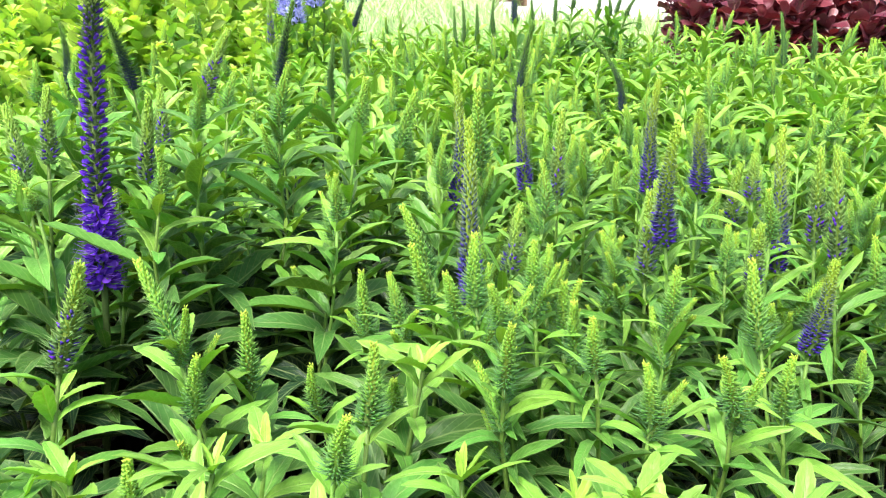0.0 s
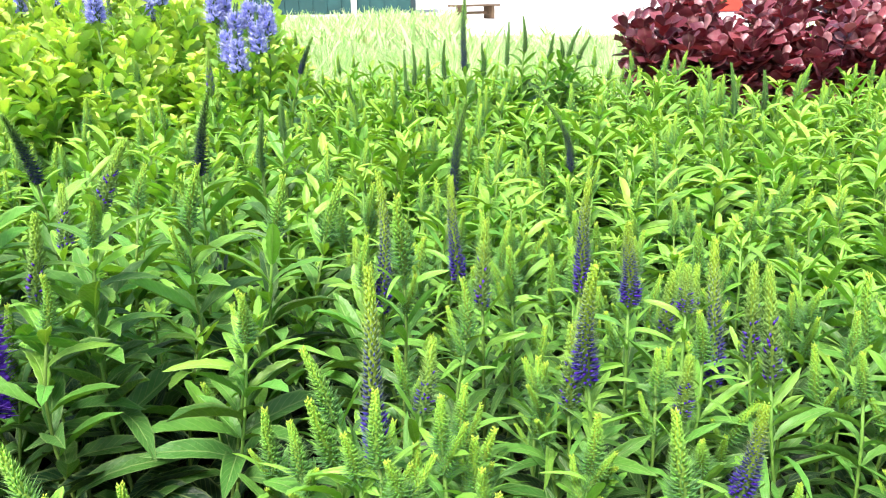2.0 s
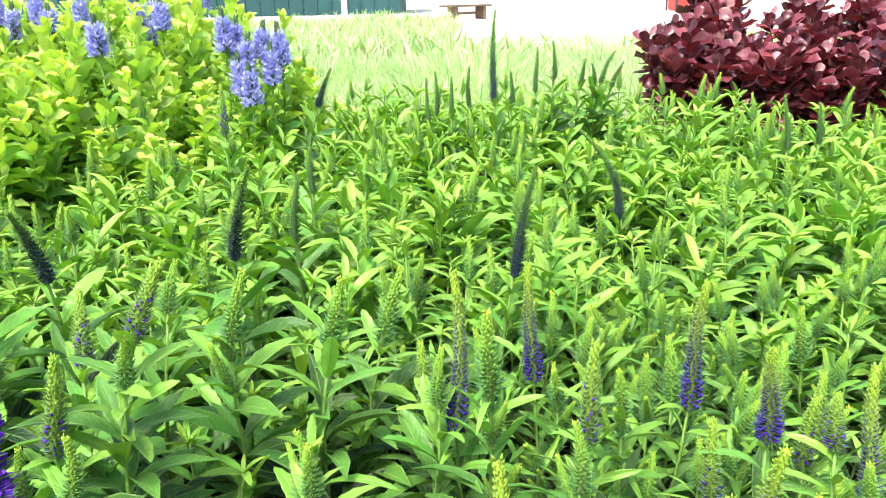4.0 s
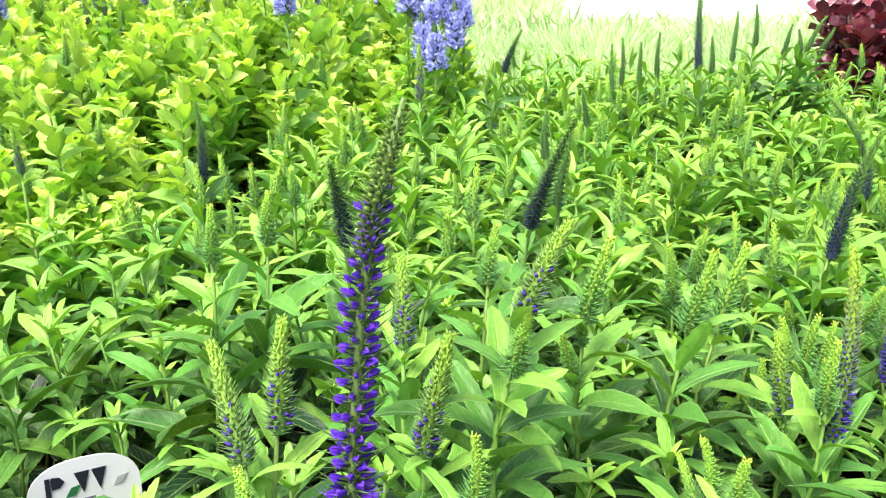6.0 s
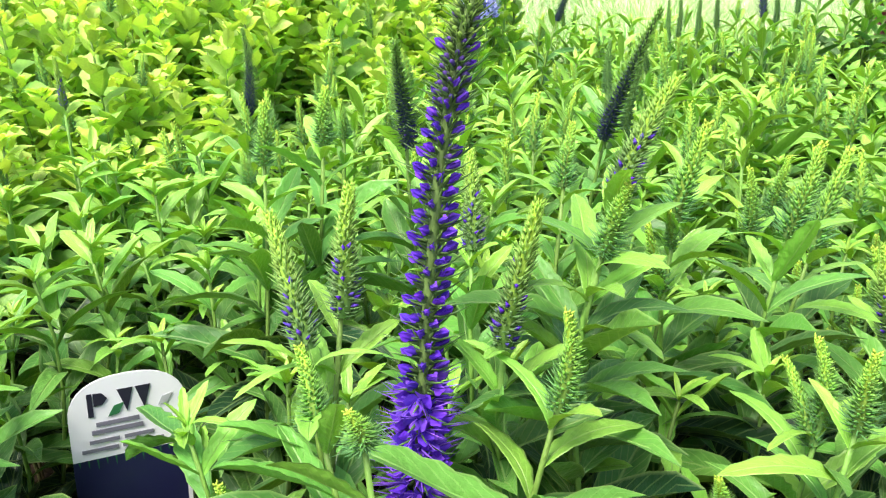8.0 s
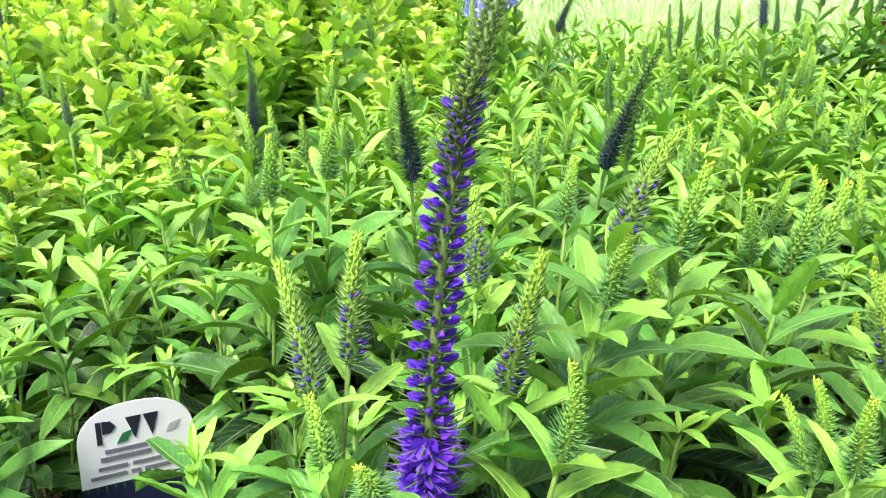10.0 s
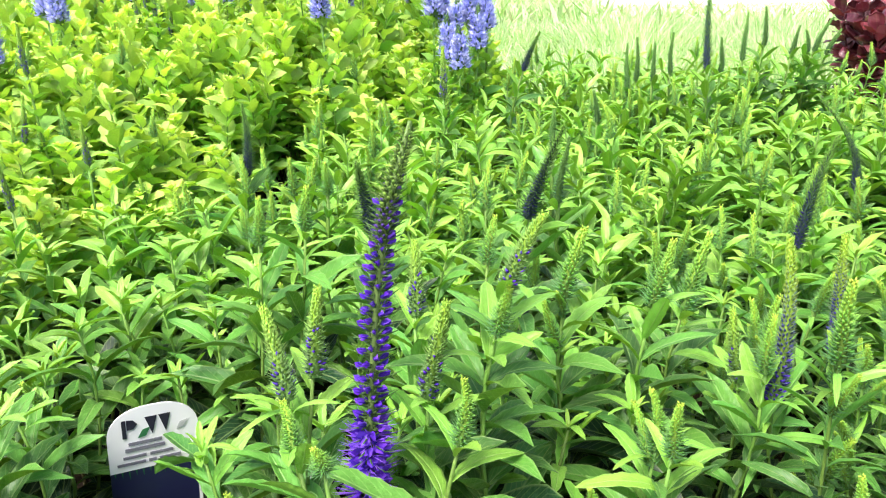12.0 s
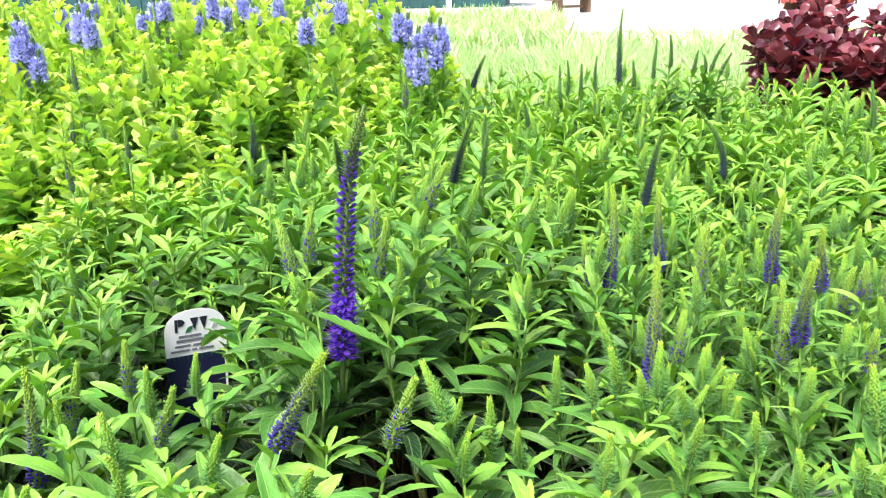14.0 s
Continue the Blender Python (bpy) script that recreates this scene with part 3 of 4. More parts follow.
key(0.009, 0.545, 0.387, "bud", 0.031, -0.21, 0.30)
key(0.058, 0.513, 0.420, "bud", 0.039, -0.03, 0.08)
key(0.043, 0.506, 0.401, "bud", 0.028, -0.22, -0.10)
key(0.087, 0.580, 0.419, "tinge", 0.043, 0.19, 0.30)
key(0.090, 0.520, 0.414, "bud", 0.031, -0.04, 0.05)
key(0.101, 0.562, 0.398, "bud", 0.028, -0.06, 0.15)
key(0.111, 0.534, 0.383, "bud", 0.032, -0.03, -0.19)
key(0.113, 0.648, 0.430, "bud", 0.037, 0.17, 0.30)
key(0.182, 0.800, 0.398, "bud", 0.043, -0.06, 0.11)
key(0.200, 0.798, 0.412, "bud", 0.049, -0.03, 0.13)
key(0.139, 0.693, 0.438, "bud", 0.030, -0.06, 0.00)
key(-0.107, 0.415, 0.440, "tinge", 0.053, 0.32, 0.05)
key(-0.162, 0.410, 0.458, "half", 0.080, 0.51, 0.00)
key(-0.108, 0.480, 0.418, "bud", 0.045, -0.36, 0.30)
key(0.418, 0.750, 0.394, "bud", 0.066, -0.19, 0.00)
key(-0.063, 0.492, 0.383, "bud", 0.044, 0.02, 0.00)
key(-0.013, 0.580, 0.376, "bud", 0.043, -0.04, 0.00)
key(-0.039, 0.665, 0.416, "bud", 0.035, 0.12, 0.00)
key(0.070, 0.479, 0.406, "bud", 0.026, -0.05, 0.00)
key(0.113, 0.500, 0.390, "bud", 0.038, 0.02, 0.00)
key(0.212, 0.470, 0.370, "bud", 0.034, -0.09, 0.00)
key(-0.080, 0.450, 0.379, "bud", 0.032, -0.01, 0.00)
key(-0.388, 0.455, 0.415, "half", 0.099, 0.13, 0.00)
key(-0.402, 0.530, 0.382, "tinge", 0.073, 0.22, 0.00)
key(-0.305, 0.500, 0.381, "tinge", 0.056, 0.37, 0.00)
key(-0.387, 0.580, 0.380, "tinge", 0.052, 0.01, 0.00)
key(-0.362, 0.560, 0.365, "bud", 0.045, -0.05, 0.00)
key(-0.327, 0.580, 0.369, "bud", 0.039, -0.04, 0.00)
key(-0.272, 0.600, 0.378, "bud", 0.029, -0.09, 0.00)
key(-0.149, 0.330, 0.428, "bud", 0.025, 0.41, 0.00)
key(-0.254, 0.330, 0.426, "bud", 0.032, 0.20, 0.00)
key(-0.222, 0.380, 0.413, "bud", 0.037, 0.26, 0.00)
key(0.117, 0.470, 0.389, "bud", 0.028, -0.09, 0.00)
key(0.108, 0.520, 0.391, "bud", 0.033, -0.02, 0.00)
key(0.078, 0.520, 0.385, "bud", 0.043, -0.02, 0.00)
key(0.177, 0.550, 0.385, "bud", 0.039, -0.00, 0.00)
key(0.151, 0.620, 0.387, "bud", 0.034, -0.16, 0.00)
key(0.242, 0.650, 0.378, "bud", 0.038, -0.00, 0.00)
key(0.270, 0.660, 0.375, "bud", 0.050, 0.11, 0.00)
key(0.290, 0.750, 0.402, "tinge", 0.053, 0.02, 0.00)
key(0.193, 0.680, 0.408, "tinge", 0.055, -0.01, 0.00)
# leafy shoot beside the tag
key(-0.318, 0.664, 0.362, "", 0.0, -0.2)

# the row of dark spikes at the back
key(0.122, 1.603, 0.622, "dark", 0.143, -0.07, 0.21)
key(-0.131, 1.577, 0.542, "dark", 0.065, 0.35, 0.00)
key(-0.258, 1.400, 0.535, "tinge", 0.070, 0.01, 0.00)
key(0.021, 1.720, 0.508, "green", 0.090, -0.06, 0.00)
key(0.039, 1.720, 0.518, "green", 0.074, -0.02, 0.00)
key(0.066, 1.700, 0.512, "green", 0.066, 0.01, 0.00)
key(0.097, 1.720, 0.526, "green", 0.069, 0.01, 0.00)
key(0.168, 1.650, 0.523, "green", 0.058, 0.02, 0.00)
key(0.220, 1.720, 0.557, "green", 0.078, 0.06, 0.00)
key(0.254, 1.720, 0.566, "green", 0.063, 0.10, 0.00)
key(0.302, 1.720, 0.536, "green", 0.049, 0.17, 0.00)
key(0.324, 1.720, 0.526, "green", 0.034, 0.16, 0.00)
key(0.346, 1.720, 0.550, "green", 0.060, 0.28, 0.00)
key(0.369, 1.720, 0.530, "green", 0.047, 0.43, 0.00)
key(0.553, 1.450, 0.500, "green", 0.080, -0.05, 0.00)
key(0.604, 1.450, 0.487, "green", 0.060, 0.01, 0.00)
key(0.568, 1.500, 0.460, "dark", 0.063, -0.10, 0.00)
key(-0.043, 1.400, 0.476, "green", 0.044, 0.00, 0.00)
key(-0.104, 1.150, 0.492, "green", 0.050, 0.00, 0.00)
key(0.281, 1.300, 0.475, "curl", 0.114, 0.05)

# ---- the bed of potted speedwell ----
LABEL_AT = (-0.412, 0.751)
MAIN = (-0.203, 0.633)


def golden_edge(y):
    return float(np.interp(y, [0.7, 0.9, 1.0, 1.22, 1.45, 1.55, 1.65, 2.2], [-0.67, -0.65, -0.62, -0.53, -0.44, -0.34, -0.23, -0.15]))


def red_patch(x, y):
    return x > 0.50 + max(0, 2.05 - y) * 0.7 and y > 1.88


def many_spikes(x, y):
    return -0.03 < x < 0.40 and 0.45 < y < 0.98


def plant_spots(x0, x1, y0, y1, pitch, seed):
    rng = random.Random(seed)
    row, y = 0, y0
    while y < y1:
        x = x0 + (pitch / 2 if row % 2 else 0)
        while x < x1:
            yield x + rng.uniform(-0.012, 0.012), y + rng.uniform(-0.012, 0.012)
            x += pitch
        y, row = y + pitch * 0.88, row + 1


def soil_spot(tip, px, py):
    """Where a stem leaves the soil, in its plant's space: inside the pot, below its top."""
    v = Vector((tip[0] - px, tip[1] - py, 0)) * 0.45
    if v.length > 0.05:
        v *= 0.05 / v.length
    return Vector((v.x, v.y, 0.12))


def open_depth(x, y):
    """How far the tops sink where the bed is open: round the tag and at the foot of the tall spike."""
    low = 0.0
    for ax, ay, bx, by, r, d in ((-0.400, 0.725, -0.315, 0.57, 0.06, 0.15), (-0.203, 0.615, -0.18, 0.46, 0.045, 0.08), (-0.10, 0.62, -0.05, 0.50, 0.045, 0.08), (0.32, 0.54, 0.24, 0.42, 0.06, 0.10), (-0.12, 0.60, -0.03, 0.64, 0.045, 0.09), (0.0, 0.69, 0.0, 0.52, 0.05, 0.08), (-0.30, 0.63, -0.22, 0.50, 0.07, 0.10)):
        t = min(1, max(0, ((x - ax) * (bx - ax) + (y - ay) * (by - ay)) / ((bx - ax) ** 2 + (by - ay) ** 2)))
        q = math.hypot(x - ax - t * (bx - ax), y - ay - t * (by - ay))
        if q < r:
            low = max(low, d * (1 - 0.4 * q / r))
    if -0.32 < x < 0.0 and 0.42 < y < 0.60:
        low = max(low, 0.055)
    return low


spots = [(x, y) for x, y in plant_spots(-1.15, 1.75, 0.20, 2.15, 0.160, 3) if not red_patch(x, y) and x > golden_edge(y) + 0.03 and abs(x + 0.05) < 0.34 + 0.58 * y]
near = [(x, y) for x, y in spots if y < 1.02 and -0.62 < x < 0.52]
far = [p for p in spots if p not in near]
mine = {p: [] for p in spots}
for k in TOLD:
    mine[min(spots, key=lambda p: math.hypot(p[0] - k[0], p[1] - k[1]))].append(k)

FAR_STEMS = [far_stem_mesh(200 + i, 0.27, "bud" if i % 2 else "", 0.05) for i in range(10)]
FAR_NARROW = [far_stem_mesh(230 + i, 0.27, "bud" if i % 2 else "", 0.05, True) for i in range(6)]
GOLD_STEMS = [far_stem_mesh(260 + i, 0.32, "", 0.0, False, True) for i in range(8)]

LABEL_BUD = "potted green speedwell with lance-shaped leaves and lime bud spikes"
LABEL_MANY = "potted narrow-leaved speedwell crowded with lime and blue bud spikes"
LABEL_LEAF = "leafy green speedwell in a black nursery pot"
used = []
for n, (px, py) in enumerate(near):
    rng = random.Random(1000 + n)
    narrow = many_spikes(px, py)
    fine = py < 0.80 and -0.46 < px < 0.33
    label = LABEL_MANY if narrow else LABEL_BUD if mine[(px, py)] else LABEL_LEAF
    plant = thing("speedwell_plant", label, "potted plant", "speedwell plants in pots", at=(px, py, 0))
    part("pot", POT, plant, "black plastic nursery pot")
    part("soil", SOIL, plant)
    for x, y, z, kind, length, lx, ly in mine[(px, py)]:
        near_stem(plant, soil_spot((x, y), px, py), (x - px, y - py, z), (lx, ly, 1), kind, length, rng, narrow, fine=fine)
        used.append((x, y))
    want = (16 if narrow else 13 if py < 0.85 else 11) - len(mine[(px, py)])
    tries = 0
    while want > 0 and tries < 90:
        tries += 1
        a, r = rng.uniform(0, 6.28), 0.092 * math.sqrt(rng.random())
        x, y = px + r * math.cos(a), py + r * math.sin(a)
        if any(math.hypot(x - ux, y - uy) < 0.030 for ux, uy in used) or math.hypot(x - MAIN[0], y - MAIN[1]) < 0.035 or math.hypot(x - LABEL_AT[0], y - LABEL_AT[1]) < 0.04:
            continue
        if open_depth(x, y) > 0.05 and rng.random() < 0.68:
            want -= 1
            continue
        used.append((x, y))
        want -= 1
        z = canopy(x, y) + rng.uniform(-0.05, 0.012) - open_depth(x, y)
        kind = "bud" if rng.random() < (0.85 if narrow else 0.14) else ""
        length = rng.uniform(0.025, 0.050 if narrow else 0.042) if kind else 0.0
        near_stem(plant, soil_spot((x, y), px, py), (x - px, y - py, z + length * 0.6), (rng.uniform(-0.25, 0.25), rng.uniform(-0.25, 0.25), 1), kind, length, rng, narrow, 0.85, fine=fine)

for n, (px, py) in enumerate(far):
    rng = random.Random(3000 + n)
    plant = thing("speedwell_plant", LABEL_BUD if mine[(px, py)] else LABEL_LEAF, "potted plant", "speedwell plants in pots", at=(px, py, 0))
    part("pot", POT, plant, "black plastic nursery pot")
    part("soil", SOIL, plant)
    for x, y, z, kind, length, lx, ly in mine[(px, py)]:
        lean = Vector((lx, ly, 1)).normalized()
        foot = Vector((x - px, y - py, z)) - lean * length
        base = soil_spot((x, y), px, py)
        line = bend_line(base, foot, lean)
        v, f = tube(line, [0.002] * 8, 4)
        b = Builder()
        b.add(v, f, None, stem_colors(7, 4))
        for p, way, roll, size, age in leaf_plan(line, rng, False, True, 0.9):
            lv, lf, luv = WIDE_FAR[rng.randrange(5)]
            b.add(move(lv, aim(p, way, roll, (size, size, size))), lf, luv, AGE_AND_SHADE[min(5, int(age * 5.4))], 1)
        stalk = part("flowering_stem", b.mesh("stalk", [M_STEM, M_LEAF]), plant)
        m = up_aim(foot, lean, rng.uniform(0, 6.28) if kind != "curl" else 0.0) @ Matrix.Diagonal((1, 1, length / SPIKE_LEN[kind], 1))
        part("flower_spike", rng.choice(SPIKES[kind]), stalk, m=m)
    for k in range(11 if py < 1.6 else 9):
        a, r = rng.uniform(0, 6.28), 0.09 * math.sqrt(rng.random())
        x, y = r * math.cos(a), r * math.sin(a)
        top = canopy(px + x, py + y) + rng.uniform(-0.055, 0.015) - 0.11 * max(0.0, 1 - math.hypot(px + x - 0.26, py + y - 1.22) / 0.16)
        stem_top = rng.choice(FAR_STEMS if rng.random() < 0.7 else FAR_NARROW)
        s = (top - 0.12) / 0.27
        m = Matrix.Translation((x * 0.8, y * 0.8, 0.12)) @ Matrix.Rotation(rng.uniform(0, 6.28), 4, "Z") @ Matrix.Rotation(rng.uniform(-0.12, 0.12), 4, "X") @ Matrix.Diagonal((1.05, 1.05, s, 1))
        part("leafy_stem", stem_top, plant, m=m)
        if rng.random() < 0.42:
            part("flower_spike", rng.choice(SPIKES["bud_far"]), plant, m=Matrix.Translation(m @ Vector(stem_top.vertices[30].co)) @ Matrix.Rotation(rng.uniform(0, 6.28), 4, "Z") @ Matrix.Rotation(rng.uniform(-0.2, 0.2), 4, "X") @ Matrix.Scale(rng.uniform(0.6, 1.0), 4))

# ---- the tall violet spike, each flower on its own ----
rng = random.Random(77)
host = min((o for o in scene.objects if o.name.startswith("speedwell_plant")), key=lambda o: math.hypot(o.location.x + 0.205, o.location.y - 0.635))
host["label"] = "potted green speedwell with one tall violet flower spike in bloom"
hx, hy = host.location.x, host.location.y
main_line = [Vector((x - hx, y - hy, z)) for x, y, z in ((-0.206, 0.632, 0.345), (-0.2035, 0.634, 0.39), (-0.200, 0.635, 0.437), (-0.194, 0.634, 0.492), (-0.186, 0.630, 0.535), (-0.172, 0.620, 0.578))]
stem_line = bend_line((main_line[0].x * 0.6, main_line[0].y * 0.6, 0.12), main_line[0], (0.03, 0.05, 1), 6) + main_line[1:]
b = Builder()
v, f = tube(stem_line, [0.0024] * 7 + [0.0022, 0.0020, 0.0020, 0.0018, 0.0010], 7)
b.add(v, f, None, np.array([mixc((0.09, 0.14, 0.045), (0.15, 0.26, 0.06), i / 12) for i in range(12) for _ in range(7)]))
main_stem = part("flowering_stem", b.mesh("stalk", [M_STEM]), host)
for p, way, roll, size, age in leaf_plan(stem_line[:6], rng, False, True, 0.8):
    part("leaf", WIDE[min(5, int(age * 4))][rng.randrange(5)], main_stem, m=aim(p, way, roll, (size, size, size)))
for at, way, size, k in (((-0.152, 0.592, 0.372), (-0.9, 0.05, 0.42), 0.078, 3), ((-0.262, 0.575, 0.345), (0.7, 0.2, 0.4), 0.06, 1)):
    part("leaf", WIDE[2][k], main_stem, m=aim((at[0] - hx, at[1] - hy, at[2]), way, 0.2, (size, size, size)))
for way, size, k, a in (((-0.056, 0.045, -0.002), 0.054, 3, 1), ((-0.060, 0.036, -0.024), 0.064, 2, 2)):
    part("leaf", WIDE[a][k], main_stem, "leaf reaching across the tag", m=aim((-0.318 - hx, 0.664 - hy, 0.354), way, 0.3, (size, size, size)))


def floret_mesh(stage, seed):
    """One flower of the tall spike along x: its bract, its calyx and the violet corolla, closed, half open or open."""
    r = random.Random(seed)
    b = Builder()
    b.add(move(NEEDLE, aim((0, 0, -0.0015), (1, 0, -0.05), 0, (0.0140 if stage in (1, 2) else 0.0105, 0.0013, 0.0013))), NEEDLE_F, None, (0.10, 0.20, 0.06) if stage < 3 else (0.22, 0.36, 0.08))
    for k in range(3):
        b.add(move(NEEDLE, aim((0, 0, 0), (1, math.cos(2.1 * k) * 0.5, math.sin(2.1 * k) * 0.5), 0, (0.0052, 0.0017, 0.0017))), NEEDLE_F, None, (0.085, 0.16, 0.045))
    if stage in (0, 3):
        low, high = ((0.12, 0.17, 0.07), (0.09, 0.05, 0.24)) if stage == 0 else ((0.12, 0.23, 0.05), (0.22, 0.38, 0.07))
        b.add(move(DROP6, Matrix.Diagonal((0.0048, 0.0024, 0.0024, 1))), DROP6_F, None, np.array([mixc(low, high, min(1, x * 1.4)) for x, _, _ in DROP6]))
    elif stage == 1:
        warm = r.choice((0.0, 0.15, 0.4))
        b.add(move(DROP6, Matrix.Diagonal((0.0080, 0.0025, 0.0025, 1))), DROP6_F, None, np.array([mixc(VIOLET_DEEP, mixc(VIOLET, VIOLET_LIGHT, warm), x) for x, _, _ in DROP6]))
        for k in range(3):
            v, f, _ = blade(3, 0.7, 0.2, 0.5, 0, shape=(0.5, 0.6), across=1)
            b.add(move(v, Matrix.Translation((0.003, 0, 0)) @ Matrix.Rotation(2.1 * k + 0.4, 4, "X") @ Matrix.Rotation(-0.16, 4, "Y") @ Matrix.Scale(0.0050, 4)), f, None, mixc(VIOLET, VIOLET_LIGHT, r.random() * 0.5))
    else:
        for fv, ff, ft in flower_arrays(r, 0.0074):
            b.add(fv, ff, None, ft)
    return b.mesh("floret", [M_SPIKE])


FLORETS = [[floret_mesh(s, 400 + 10 * s + i) for i in range(5)] for s in range(4)]
count = 300
for i in range(count):
    t = 0.72 * (i + 0.5) / 160 if i < 160 else 0.72 + 0.28 * (i - 159.5) / 140
    p, d = on_line(main_line, t * 0.985)
    ang = i * 2.39996 + rng.uniform(-0.2, 0.2)
    stage = 2 if t < 0.29 + rng.uniform(-0.03, 0.03) else 1 if t < 0.73 + rng.uniform(-0.10, 0.10) else 0 if t < 0.84 + rng.uniform(-0.06, 0.06) else 3
    side = Vector((math.cos(ang), math.sin(ang), 0))
    way = side + Vector((0, 0, 0.25 + (0.25 if stage == 1 else 0.0) + 1.3 * max(0, t - 0.55) ** 1.0))
    s = (1.30 - 0.48 * t) * rng.uniform(0.88, 1.1) * (1 - 0.5 * max(0, t - 0.8) / 0.2)
    part("floret", FLORETS[stage][rng.randrange(5)], main_stem, m=aim(p + side * 0.002, way, rng.uniform(-0.4, 0.4), (s, s, s)))

# ---- the plant tag ----
def slab(outline, depth, bow=0.0):
    """A thin plate in the xz plane with the given outline, bowed back at its sides."""
    bm = bmesh.new()
    rows = []
    for y in (0, depth):
        rows.append([bm.verts.new((x, y + bow * x * x, z)) for x, z in outline])
    bm.faces.new(rows[0])
    bm.faces.new(list(reversed(rows[1])))
    n = len(outline)
    for i in range(n):
        bm.faces.new((rows[0][i], rows[1][i], rows[1][(i + 1) % n], rows[0][(i + 1) % n]))
    bmesh.ops.triangulate(bm, faces=bm.faces[:])
    bmesh.ops.recalc_face_normals(bm, faces=bm.faces)
    return bm


TAG_W = 0.072
tag = thing("plant_tag", "white and navy plastic plant tag stuck in a pot", "plant label", at=(0, 0, 0))
tag.matrix_basis = pose(-0.4120, 0.751, 0.115, 2, 3, 35) @ Matrix.Scale(0.92, 4)
top = [(TAG_W / 2 * math.copysign(abs(math.sin(a)) ** 0.8, math.sin(a)), 0.218 + 0.028 * abs(math.cos(a)) ** 0.9) for a in [math.pi / 2 - math.pi * k / 18 for k in range(19)]]
part("upper_panel", bm_mesh("upper_panel", slab([(-TAG_W / 2, 0.188), (TAG_W / 2, 0.188)] + top, 0.0009), M_WHITE), tag, "white plastic upper panel")
part("lower_panel", bm_mesh("lower_panel", slab([(-TAG_W / 2, 0.10), (-0.012, 0.06), (-0.010, -0.02), (0, -0.04), (0.010, -0.02), (0.012, 0.06), (TAG_W / 2, 0.10), (TAG_W / 2, 0.188), (-TAG_W / 2, 0.188)], 0.0009), M_NAVY), tag, "navy plastic stake")


def mark(name, outline, mat):
    bm = slab(outline, 0.0004)
    bmesh.ops.translate(bm, verts=bm.verts, vec=(0, -0.0007, 0))
    part(name, bm_mesh(name, bm, mat), tag)


def bar(x0, x1, z, h, mat=M_INK):
    mark("text_bar", [(x0, z), (x1, z), (x1, z + h), (x0, z + h)], mat)


for pts in (((-0.024, 0.2190), (-0.0208, 0.2190), (-0.0208, 0.2355), (-0.024, 0.2355)), ((-0.0202, 0.2262), (-0.0150, 0.2268), (-0.0120, 0.2308), (-0.0150, 0.2348), (-0.0202, 0.2355)), ((-0.0060, 0.2355), (-0.0008, 0.2190), (0.0036, 0.2355)), ((0.0048, 0.2355), (0.0098, 0.2190), (0.0142, 0.2355))):
    mark("emblem", pts, M_INK)
mark("emblem_leaf", [(-0.0125, 0.2175), (-0.006, 0.2185), (-0.0022, 0.226), (-0.0085, 0.2245)], M_TAGLEAF)
mark("emblem_leaf", [(0.018, 0.2190), (0.024, 0.2200), (0.0275, 0.2265), (0.021, 0.2250)], M_TAGGREY)
for x0, x1, z, h in ((-0.020, 0.006, 0.2115, 0.0030), (-0.023, 0.008, 0.2060, 0.0032), (-0.025, -0.007, 0.1995, 0.0026), (-0.004, 0.014, 0.1995, 0.0026), (-0.030, -0.008, 0.1935, 0.0026), (-0.0055, 0.0005, 0.1935, 0.0026), (0.003, 0.020, 0.1935, 0.0026)):
    bar(x0, x1, z, h, M_PRINT)
for k in range(13):
    x, d = -0.033 + 0.0055 * k, 0.004 + 0.004 * ((k * 7) % 5) / 4
    mark("printed_blade", [(x, 0.1878), (x + 0.0012, 0.1878), (x + 0.0009, 0.1878 - d)], M_TAGLEAF)
mark("edge_strip", [(TAG_W / 2 - 0.003, 0.10), (TAG_W / 2 - 0.0002, 0.10), (TAG_W / 2 - 0.0002, 0.1876), (TAG_W / 2 - 0.003, 0.1876)], M_WHITE)

# ---- golden speedwell with pale blue flowers ----
GOLD_LABEL = "golden yellow-green leafy speedwell in a nursery pot"
GOLD_BLUE = "golden-leaved speedwell with short pale blue flower spikes"
gold_spots = [(x, y) for x, y in plant_spots(-2.1, -0.15, 0.86, 2.4, 0.16, 9) if x < golden_edge(y) - 0.07 and x > -0.75 - 0.62 * y]
blue = []


def bluekey(x, y, z, kind="sky", length=0.06, lx=0.0):
    blue.append((x, y, z, kind, length, lx))


for x, y, z in ((-0.300, 1.62, 0.625), (-0.288, 1.64, 0.612), (-0.262, 1.60, 0.585), (-0.243, 1.62, 0.612), (-0.220, 1.65, 0.600), (-0.272, 1.58, 0.558), (-0.252, 1.56, 0.545), (-0.227, 1.61, 0.572)):
    bluekey(x, y, z)
bluekey(-0.455, 1.49, 0.630), bluekey(-0.463, 1.835, 0.652), bluekey(-0.60, 1.80, 0.66), bluekey(-0.66, 1.80, 0.65)
bluekey(-0.69, 1.82, 0.66), bluekey(-0.75, 1.80, 0.67), bluekey(-0.89, 1.80, 0.66), bluekey(-0.80, 1.72, 0.58, "tinge", 0.05)
bluekey(-0.88, 1.74, 0.60, "tinge", 0.05), bluekey(-1.02, 1.70, 0.63), bluekey(-1.06, 1.62, 0.52, "tinge", 0.06)
